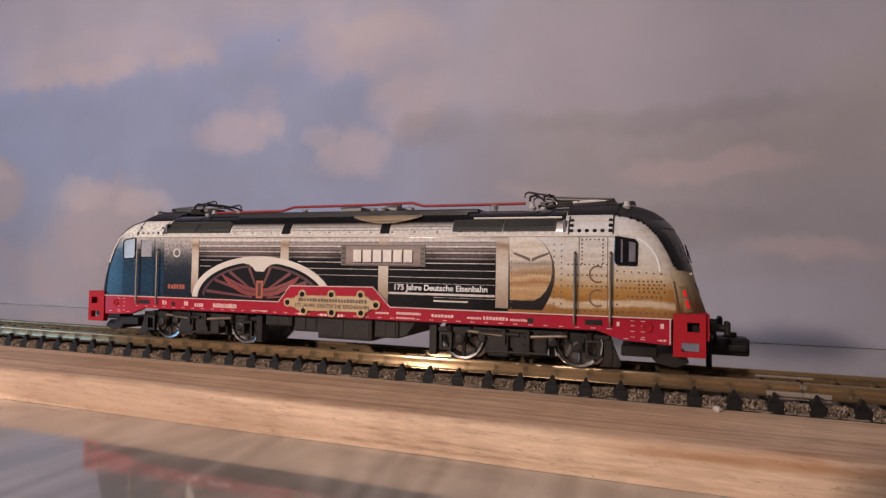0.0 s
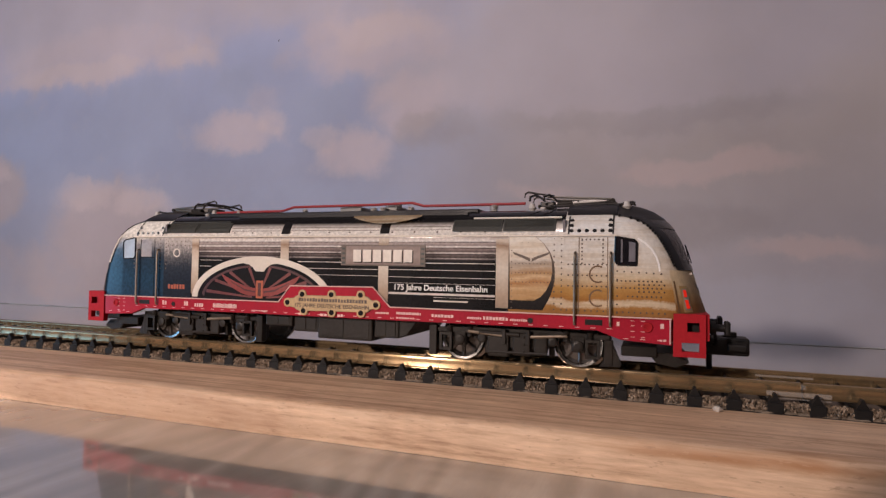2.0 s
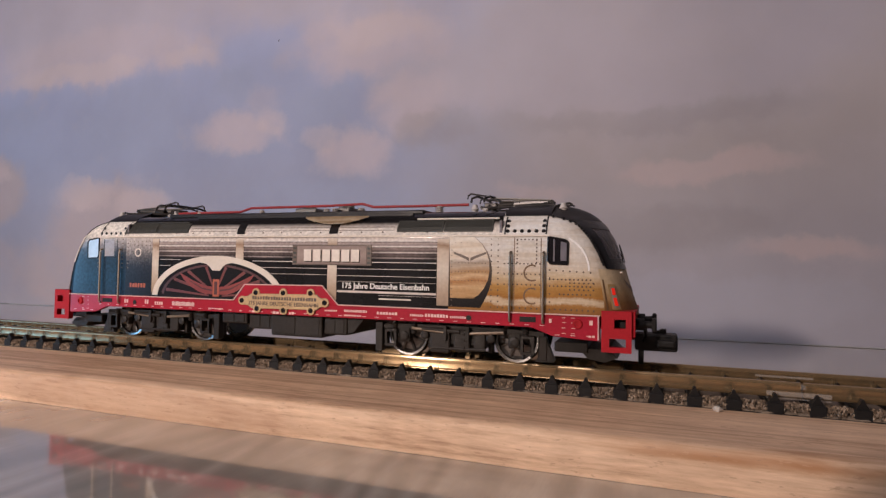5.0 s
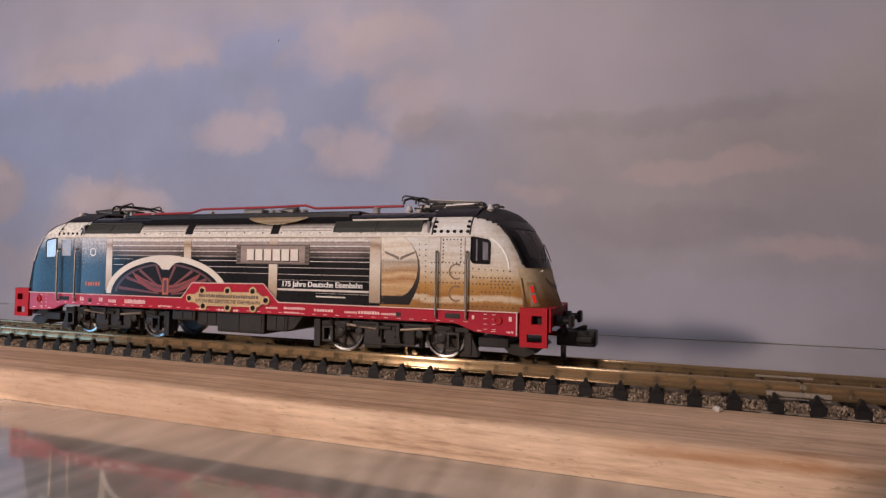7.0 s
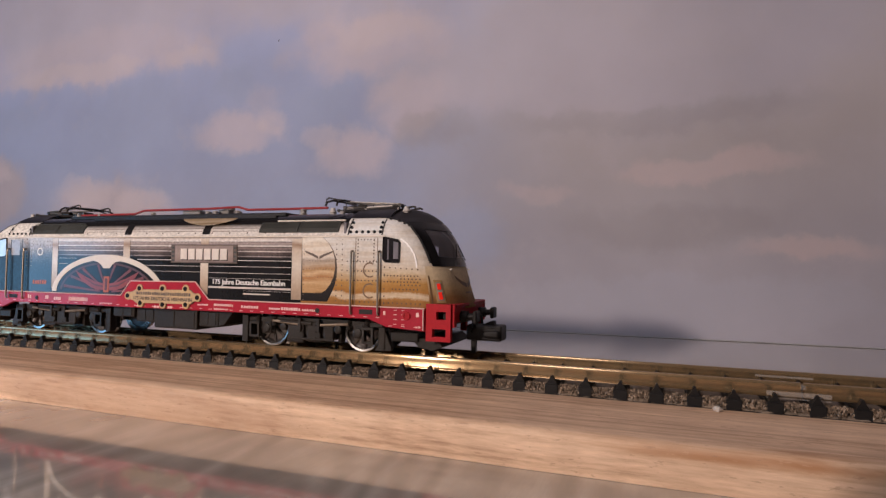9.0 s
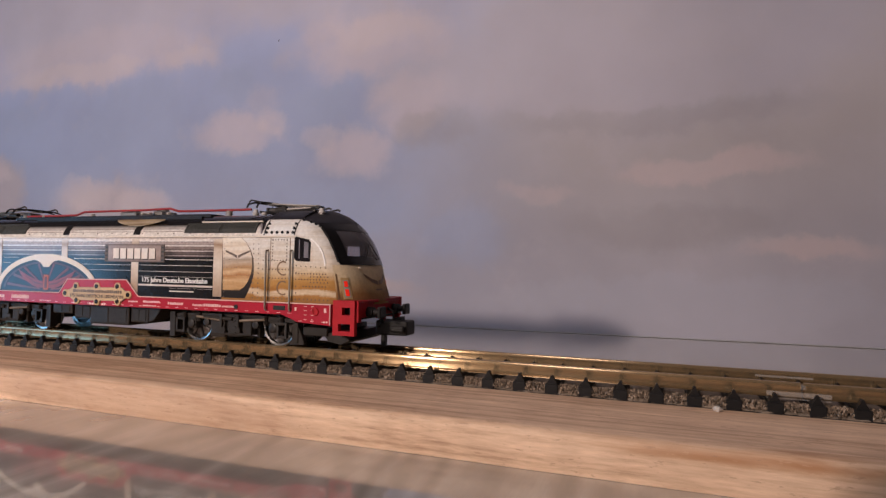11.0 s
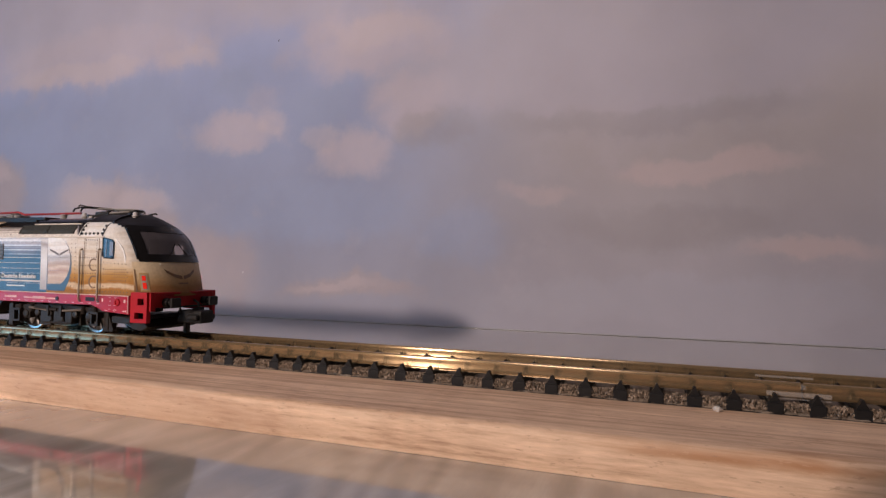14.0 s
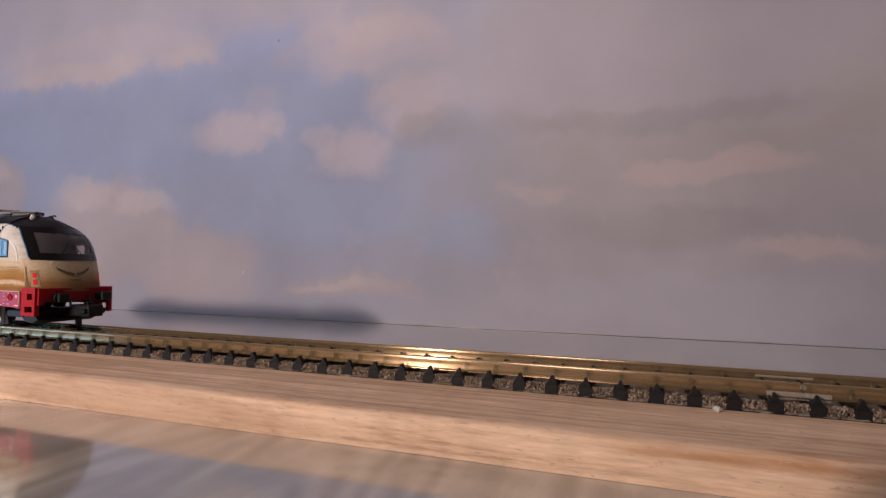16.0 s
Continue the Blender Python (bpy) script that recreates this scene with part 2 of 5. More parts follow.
_b.inputs["Base Color"].default_value, _b.inputs["Alpha"].default_value = (0.66, 0.60, 0.54, 1), 0.2
M_RED = grained("red_print", (0.36, 0.012, 0.030), 0.5, grain=2500, vary=0.18, bump=0.03, coat=0.45, spec=0.12)
M_REDDARK = grained("red_plastic", (0.36, 0.012, 0.020), 0.5, grain=2500, vary=0.18, bump=0.1, spec=0.15)
M_CREAM = grained("cream_print", (0.67, 0.60, 0.52), 0.35, grain=2200, vary=0.1, bump=0.05, coat=0.2)
M_WHITE = grained("white_print", (0.82, 0.80, 0.78), 0.4, grain=2500, vary=0.06, bump=0.03)
M_BLACK = grained("black_print", (0.008, 0.007, 0.008), 0.6, grain=2500, vary=0.3, bump=0.03, coat=0.7, spec=0.1)
M_HOOD = grained("black_roof_paint", (0.011, 0.010, 0.012), 0.45, grain=2500, vary=0.3, bump=0.1, spec=0.25)
M_GREY = grained("grey_louvre_paint", (0.05, 0.05, 0.045), 0.5, grain=2500, vary=0.25, bump=0.2, spec=0.3)
M_UNDER = grained("dark_grey_plastic", (0.024, 0.020, 0.017), 0.42, grain=2200, vary=0.35, bump=0.3, spec=0.2)
M_COUPLER = grained("black_coupler_plastic", (0.010, 0.009, 0.009), 0.5, grain=2500, vary=0.3, bump=0.2, spec=0.25)
M_STEEL = grained("bright_wheel_steel", (0.34, 0.33, 0.32), 0.2, 1.0, 1500, 0.15, 0.1)
M_WIRE = grained("dark_metal", (0.045, 0.04, 0.038), 0.35, 0.4, 2500, 0.3, 0.1)
M_WHEEL = grained("grey_wheel_metal", (0.15, 0.14, 0.135), 0.32, 0.8, 1500, 0.25, 0.1)
M_CABLE = grained("red_cable_paint", (0.30, 0.03, 0.035), 0.45, grain=2500, vary=0.15, bump=0.05)
M_INSUL = grained("grey_insulator", (0.48, 0.45, 0.43), 0.4, grain=2500, vary=0.2, bump=0.1)
M_SWITCH = grained("light_grey_roof_paint", (0.22, 0.21, 0.20), 0.45, grain=2500, vary=0.25, bump=0.2)
M_GOLD = grained("printed_brass_plate", (0.48, 0.33, 0.165), 0.4, grain=1800, vary=0.25, bump=0.05, coat=0.2)
M_BRONZE = grained("bronze_rail", (0.26, 0.21, 0.16), 0.42, 0.7, 2000, 0.25, 0.1)
M_RUST = grained("dark_red_print", (0.22, 0.032, 0.026), 0.35, grain=2000, vary=0.35, bump=0.04, coat=0.2)
M_SPOKE = grained("faded_red_print", (0.15, 0.030, 0.026), 0.4, grain=2000, vary=0.4, bump=0.03, coat=0.2)
M_RIMRED = grained("dull_red_brown_print", (0.075, 0.018, 0.016), 0.4, grain=2000, vary=0.35, bump=0.03, coat=0.2)
M_ORANGE = grained("orange_print", (0.42, 0.10, 0.04), 0.4, grain=2000, vary=0.2, bump=0.03)
M_RIVET = grained("dark_rivet", (0.10, 0.068, 0.05), 0.4, grain=2000, vary=0.2, bump=0.0)
M_BROWNLINE = grained("brown_print", (0.16, 0.09, 0.045), 0.4, grain=2000, vary=0.2, bump=0.0)
M_DARKIN = grained("cab_lining", (0.15, 0.135, 0.145), 0.6, grain=2000, vary=0.2, bump=0.0)
M_PANE = glassy("tinted_pane", (0.66, 0.62, 0.65))
_nt = M_PANE.node_tree
_old = _nt.nodes["Material Output"].inputs[0].links[0].from_socket
# grey-lilac diffuse mixed in as colour for the room's reflection in the windscreen
_painted_sheen = node(_nt, "BsdfDiffuse", {"Color": (0.20, 0.18, 0.20, 1)})
_mix = node(_nt, "MixShader", {0: 0.38, 1: _old, 2: _painted_sheen.outputs[0]})
_nt.links.new(_mix.outputs[0], _nt.nodes["Material Output"].inputs[0])
M_DARKPANE = grained("dark_window", (0.012, 0.011, 0.014), 0.08, grain=900, vary=0.3, bump=0.0, coat=0.6)
M_GREYPANE = grained("grey_window", (0.16, 0.15, 0.17), 0.08, grain=700, vary=0.35, bump=0.0, coat=0.6)
M_DOORPANE = grained("pale_door_print", (0.34, 0.315, 0.32), 0.3, grain=1800, vary=0.25, bump=0.0, coat=0.3)
# the daylight glint on this window is put into its pale blue colour
M_GLINTPANE = grained("glint_painted_window", (0.42, 0.50, 0.60), 0.08, grain=700, vary=0.2, bump=0.0, coat=1.0)
M_LETTER = grained("cream_grey_print", (0.70, 0.63, 0.56), 0.4, grain=1500, vary=0.15, bump=0.0)
M_LINE = grained("pale_grey_print", (0.56, 0.49, 0.45), 0.4, grain=1500, vary=0.3, bump=0.0)
M_WALL = grained("plaster_wall", (0.14, 0.125, 0.115), 0.85, grain=60, vary=0.06, bump=0.1)
M_FLOORING = wood("floor_boards", (0.16, 0.10, 0.06), (0.24, 0.16, 0.10), (0.30, 0.21, 0.14), grain=(1.5, 14, 14), rough=0.4)
M_FRAME = grained("white_window_paint", (0.75, 0.75, 0.74), 0.4, grain=80, vary=0.04, bump=0.05)
M_TAIL, _nt, _b = shader("red_tail_lens", 0.2)
_b.inputs["Base Color"].default_value = (0.3, 0.015, 0.01, 1)
_b.inputs["Emission Color"].default_value, _b.inputs["Emission Strength"].default_value = (1.0, 0.03, 0.015, 1), 0.5
M_LENS = grained("clear_lamp_lens", (0.44, 0.43, 0.36), 0.12, grain=1500, vary=0.15, bump=0.1, coat=0.5)

CREAM, PINK, INK = (0.76, 0.71, 0.65), (0.56, 0.46, 0.43), (0.008, 0.007, 0.008)
M_RIMGOLD = grained("ochre_lamp_rim", (0.50, 0.34, 0.16), 0.3, grain=2000, vary=0.15, bump=0.0, coat=0.4)
M_TAN = layered("tan_nose_print", [(8.0, (0.20, 0.09, 0.04)), (10.0, (0.29, 0.15, 0.06)), (11.5, (0.50, 0.34, 0.18)), (13.5, (0.66, 0.53, 0.35)), (15.5, (0.70, 0.58, 0.41)), (26.0, (0.70, 0.58, 0.41))], waver=0.4, coat=0.05)
M_CREST = layered("printed_crest", [(8.0, CREAM), (22.1, (0.72, 0.64, 0.52)), (22.5, (0.42, 0.30, 0.18)), (22.9, (0.66, 0.55, 0.40)), (23.5, (0.50, 0.36, 0.22)), (26.0, (0.5, 0.36, 0.22))], waver=0.2)
M_BOILER = layered("printed_boiler", [(8.0, INK), (15.9, INK), (16.3, (0.05, 0.042, 0.042)), (16.36, (0.42, 0.35, 0.33)), (16.5, (0.42, 0.35, 0.33)), (16.56, (0.07, 0.055, 0.052)), (17.2, (0.20, 0.15, 0.14)),
                                      (17.26, (0.66, 0.58, 0.54)), (17.42, (0.66, 0.58, 0.54)), (17.48, (0.14, 0.105, 0.10)), (18.2, (0.36, 0.28, 0.26)), (18.26, (0.76, 0.70, 0.66)), (18.44, (0.76, 0.70, 0.66)), (18.5, (0.30, 0.24, 0.23)),
                                      (19.1, (0.52, 0.44, 0.41)), (19.2, (0.80, 0.75, 0.71)), (19.6, (0.74, 0.67, 0.62)), (19.9, (0.52, 0.44, 0.40)), (20.2, (0.40, 0.35, 0.32)), (20.3, CREAM), (21.2, (0.76, 0.71, 0.66)), (21.8, (0.52, 0.48, 0.45)), (22.25, (0.18, 0.16, 0.15)), (22.45, INK), (26.0, INK)], waver=0.0, dither=0.05, speck=0.22, tone=0.87, seams=(-30.0, -11.7, -10.0, 0.5, 16.2, 27.9))
M_CAB = layered("printed_cream_cab", [(8.0, (0.30, 0.14, 0.05)), (9.3, (0.40, 0.20, 0.06)), (9.7, (0.66, 0.53, 0.37)), (10.3, (0.66, 0.53, 0.37)), (10.7, (0.40, 0.19, 0.05)), (12.2, (0.50, 0.28, 0.09)),
                                      (13.6, (0.66, 0.53, 0.36)), (15.2, (0.72, 0.65, 0.555)), (18.0, (0.75, 0.715, 0.655)), (20.5, (0.78, 0.765, 0.73)), (23.7, (0.79, 0.78, 0.76)), (23.9, INK), (26.0, INK)], waver=0.5, coat=0.0, streak=0.11, tone=0.86)
M_BLUECAB = layered("printed_blue_cab", [(8.0, (0.014, 0.036, 0.07)), (12.0, (0.014, 0.045, 0.085)), (15.5, (0.016, 0.036, 0.065)), (17.2, (0.05, 0.06, 0.08)), (18.8, (0.26, 0.25, 0.26)), (19.8, (0.46, 0.43, 0.41)), (20.2, (0.58, 0.54, 0.50)),
                                         (20.6, (0.76, 0.72, 0.66)), (23.7, (0.78, 0.75, 0.70)), (23.9, INK), (26.0, INK)], waver=0.5, dither=0.45, speck=0.3, coat=0.35, tone=0.9)
M_BLUESIDE = layered("printed_blue_side", [(8.0, (0.01, 0.013, 0.022)), (12.0, (0.013, 0.018, 0.03)), (14.5, (0.025, 0.03, 0.042)), (16.5, (0.12, 0.115, 0.12)), (18.5, (0.42, 0.38, 0.36)), (20.2, (0.50, 0.45, 0.42)), (26.0, CREAM)], waver=0.5, dither=0.8, speck=0.3)
M_DRUM = layered("printed_drum", [(8.0, INK), (9.6, INK), (10.3, (0.45, 0.27, 0.12)), (12.0, (0.58, 0.40, 0.22)), (12.8, (0.40, 0.20, 0.08)), (13.6, (0.62, 0.44, 0.26)), (14.2, (0.42, 0.25, 0.12)),
                                  (15.0, (0.50, 0.40, 0.30)), (15.8, (0.40, 0.34, 0.28)), (16.4, (0.68, 0.60, 0.50)), (19.9, (0.74, 0.69, 0.60)), (26.0, CREAM)], waver=0.3, streak=0.12)
M_DRUMRIM = layered("printed_drum_rim", [(8.0, INK), (12.0, (0.03, 0.024, 0.022)), (15.5, (0.10, 0.075, 0.06)), (18.0, (0.22, 0.17, 0.14)), (19.9, (0.52, 0.45, 0.39)), (26.0, CREAM)], waver=0.2, dither=0.5)
M_PILLAR = layered("printed_pillar", [(8.0, (0.30, 0.22, 0.16)), (11.0, (0.50, 0.38, 0.28)), (15.0, (0.74, 0.66, 0.56)), (17.5, (0.62, 0.50, 0.40)), (18.5, (0.36, 0.24, 0.16)), (19.3, (0.68, 0.58, 0.48)), (26.0, CREAM)], waver=0.3, tone=0.88)


# ---------------------------------------------------------------- mesh helpers (millimetres in, metres out)
def part(name, bm, material, parent=None, label="", smooth=False):
    """Links a bmesh as ONE mesh object under a thing or part."""
    me = bpy.data.meshes.new(name)
    bmesh.ops.scale(bm, vec=(K, K, K), verts=bm.verts)
    bm.normal_update()
    bm.to_mesh(me)
    bm.free()
    me.materials.append(material)
    if smooth:
        me.polygons.foreach_set("use_smooth", [True] * len(me.polygons))
        me.set_sharp_from_angle(angle=radians(38))
    ob = new(name, me)
    if parent:
        ob.parent = parent
    return tagged(ob, label) if label else ob


def box(bm, x0, x1, y0, y1, z0, z1, bevel=0.0):
    m = Matrix.LocRotScale(((x0 + x1) / 2, (y0 + y1) / 2, (z0 + z1) / 2), None, (abs(x1 - x0), abs(y1 - y0), abs(z1 - z0)))
    vs = bmesh.ops.create_cube(bm, size=1.0, matrix=m)["verts"]
    if bevel:
        es = list({e for v in vs for e in v.link_edges})
        bmesh.ops.bevel(bm, geom=es, offset=bevel, segments=2, profile=0.5, affect="EDGES", clamp_overlap=True)
    return bm


def slab(bm, outline, y0, y1, bevel=0.0):
    """A plate whose outline is drawn in x, z, from y0 to y1."""
    n = len(outline)
    a = [bm.verts.new((x, y0, z)) for x, z in outline]
    c = [bm.verts.new((x, y1, z)) for x, z in outline]
    fs = [bm.faces.new(a), bm.faces.new(c[::-1])]
    for i in range(n):
        fs.append(bm.faces.new((a[i], c[i], c[(i + 1) % n], a[(i + 1) % n])))
    bmesh.ops.recalc_face_normals(bm, faces=fs)
    if bevel:
        es = list({e for f in fs[:2] for e in f.edges})
        bmesh.ops.bevel(bm, geom=es, offset=bevel, segments=1, affect="EDGES", clamp_overlap=True)
    return bm


def tube(bm, pts, r, n=8):
    """A round bar along a line of points."""
    pts = [Vector(p) for p in pts]
    rings = []
    for i, p in enumerate(pts):
        d = (pts[min(i + 1, len(pts) - 1)] - pts[max(i - 1, 0)]).normalized()
        up = Vector((0, 0, 1)) if abs(d.z) < 0.9 else Vector((1, 0, 0))
        s = d.cross(up).normalized()
        u = s.cross(d)
        rings.append([bm.verts.new(p + r * (math.cos(k * math.tau / n) * s + math.sin(k * math.tau / n) * u)) for k in range(n)])
    for a, c in zip(rings, rings[1:]):
        for k in range(n):
            bm.faces.new((a[k], a[(k + 1) % n], c[(k + 1) % n], c[k]))
    bm.faces.new(rings[0][::-1])
    bm.faces.new(rings[-1])
    return bm


def turned(bm, profile, centre, axis="z", n=24, closed=False):
    """A lathed form: profile of (radius, height) along the axis."""
    c = Vector(centre)
    rings = []
    for r, h in profile:
        ring = []
        for k in range(n):
            a, b = r * math.cos(k * math.tau / n), r * math.sin(k * math.tau / n)
            v = {"z": (a, b, h), "y": (a, h, b), "x": (h, a, b)}[axis]
            ring.append(bm.verts.new(c + Vector(v)))
        rings.append(ring)
    fs = []
    for a, b in zip(rings, rings[1:] + (rings[:1] if closed else [])):
        for k in range(n):
            fs.append(bm.faces.new((a[k], a[(k + 1) % n], b[(k + 1) % n], b[k])))
    if not closed:
        fs += [bm.faces.new(rings[0]), bm.faces.new(rings[-1])]
    bmesh.ops.recalc_face_normals(bm, faces=fs)
    return bm


def lettering(text, width, x, y, z, material, parent, name="lettering", label="", thick=0.05):
    """Words on the near side of a thing, x and z at their lower left, width in millimetres."""
    cu = bpy.data.curves.new(name, "FONT")
    cu.body, cu.size, cu.extrude, cu.offset = text, 1.0, 0.04, 0.012
    ob = new(name, cu)
    bpy.context.view_layer.update()
    me = bpy.data.meshes.new_from_object(ob.evaluated_get(bpy.context.evaluated_depsgraph_get()))
    bpy.data.objects.remove(ob)
    bm = bmesh.new()
    bm.from_mesh(me)
    w = max(v.co.x for v in bm.verts)
    for v in bm.verts:
        v.co = Vector((x + v.co.x * width / w, y - thick * v.co.z / 0.04, z + v.co.y * width / w))
    for f in bm.faces:
        f.material_index = 0
    return part(name, bm, material, parent, label)


def lerp(table, z):
    return float(np.interp(z, [a for a, _ in table], [b for _, b in table]))


# ---------------------------------------------------------------- the room
def room():
    for name, b in (("wall_left_lower", (-1210, -1200, -3600, 800, -760, -120)), ("wall_left_upper", (-1210, -1200, -3600, 800, 300, 1700)),
                    ("wall_left_front", (-1210, -1200, -3600, -980, -120, 300)), ("wall_left_back", (-1210, -1200, -170, 800, -120, 300)),
                    ("wall_right", (2000, 2100, -3600, 800, -760, 1700)), ("wall_back", (-1210, 2100, 800, 900, -760, 1700)),
                    ("wall_front", (-1210, 2100, -3700, -3600, -760, 1700))):
        x0, x1, y0, y1, z0, z1 = b
        x0 = -1320 if x1 == -1200 else x0
        tagged(part(name, box(bmesh.new(), x0, x1, y0, y1, z0, z1), M_WALL), "plain pale plaster wall of the room", "wall", kind="structure")
    tagged(part("ceiling", box(bmesh.new(), -1320, 2100, -3700, 900, 1700, 1800), M_WALL), "plain pale plaster ceiling of the room", "ceiling", kind="structure")
    tagged(part("floor", box(bmesh.new(), -1320, 2100, -3700, 900, -860, -760), M_FLOORING), "brown wooden floor under the table", "floor", kind="structure")
    win = tagged(new("window_1"), "white framed window that lets in daylight", "window", kind="structure")
    bm = bmesh.new()
    for y0, y1, z0, z1 in ((-980, -940, -120, 300), (-220, -170, -120, 300), (-940, -220, -120, -70), (-940, -220, 250, 300), (-640, -600, -70, 250)):
        box(bm, -1300, -1250, y0, y1, z0, z1, 4)
    part("window_frame", bm, M_FRAME, win)


def table():
    tb = tagged(new("table"), "light brown lacquered wooden table with a glossy top", "table")
    top = box(bmesh.new(), -700, 700, -330, 330, -33, -9, 2)
    part("tabletop", top, M_TABLE, tb)
    for sx in (-1, 1):
        for sy in (-1, 1):
            part("leg", box(bmesh.new(), sx * 650 - 25, sx * 650 + 25, sy * 290 - 25, sy * 290 + 25, -760, -33, 3), M_TABLE, tb)


def board():
    bm = bmesh.new()
    # rounded long edges, softly uneven
    xs = [-600 + 6 * i for i in range(151)]
    prof = [(-27.6, -8.96), (-27.7, -7.5), (-27.7, -5.0), (-27.6, -4.5), (-27.3, -4.15), (-26.8, -3.97), (-26.0, -3.9), (0, -3.9), (26.5, -3.9), (27.6, -5.0), (27.6, -8.96)]
    rings = []
    for x in xs:
        e = 0.25 * noise.noise(Vector((x * 0.03, 0, 0))) + 0.12 * noise.noise(Vector((x * 0.15, 3, 0)))
        rings.append([bm.verts.new((x, y + (e if y < -24 else 0), z + (0.3 * e if -5.8 < z < -4 else 0))) for y, z in prof])
    for a, c in zip(rings, rings[1:]):
        for k in range(len(prof)):
            bm.faces.new((a[k], a[(k + 1) % len(prof)], c[(k + 1) % len(prof)], c[k]))
    bm.faces.new(rings[0][::-1])
    bm.faces.new(rings[-1])
    bmesh.ops.recalc_face_normals(bm, faces=bm.faces[:])
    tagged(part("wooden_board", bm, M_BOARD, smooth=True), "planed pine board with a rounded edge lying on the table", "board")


def poster():
    """The sky sheet stands behind the track on a small curled foot."""
    bm = bmesh.new()
    prof = [(125.2, -8.96), (125.3, 0.0), (125.4, 6.0)] + [(125.4 + 0.01 * z, z) for z in range(20, 421, 40)]
    cols = []
    for i in range(61):
        x = -560 + 16 * i
        dy = 0.02 * (x + 20) if x > -20 else 0
        col = [bm.verts.new((x, y + dy, z)) for y, z in prof] + [bm.verts.new((x, y + dy + 0.6, z)) for y, z in reversed(prof)]
        cols.append(col)
    for a, c in zip(cols, cols[1:]):
        for k in range(len(a)):
            bm.faces.new((a[k], a[(k + 1) % len(a)], c[(k + 1) % len(a)], c[k]))
    bm.faces.new(cols[0][::-1])
    bm.faces.new(cols[-1])
    bmesh.ops.recalc_face_normals(bm, faces=bm.faces[:])
    ps = tagged(part("sky_poster", bm, M_SKY, smooth=True), "printed paper backdrop of a cloudy evening sky behind the track", "backdrop")
    # added bead: makes the darker line and the glint where poster meets table
    strip = bmesh.new()
    ends = []
    for x in (-555, -20, 395):
        dy = 0.02 * (x + 20) if x > -20 else 0
        ends.append([strip.verts.new((x, 124.9 + dy + 0.2 * math.cos(a), -8.76 + 0.2 * math.sin(a))) for a in (i * math.tau / 16 for i in range(16))])
    for a, c in zip(ends, ends[1:]):
        for k in range(16):
            strip.faces.new((a[k], a[(k + 1) % 16], c[(k + 1) % 16], c[k]))
    for x, z, r, m in ((-112.3, 118.0, 0.55, M_UNDER), (-127.9, 11.2, 0.45, M_WHITE)):
        fleck = slab(bmesh.new(), [(x - r * 0.35, z - r), (x + r * 0.3, z - r * 0.5), (x + r * 0.5, z + r), (x, z + r * 0.5)], 125.25 + 0.01 * max(0, z), 126.4 + 0.01 * max(0, z))
        part("fleck", fleck, m, ps, "tiny dark fleck" if m is M_UNDER else "tiny pale fleck")
    part("foot_strip", strip, M_STRIP, ps, "thin glossy grey strip added to give the foot its line and glint", smooth=True)


# ---------------------------------------------------------------- track
PITCH, FIRST = 5.0, -18.54


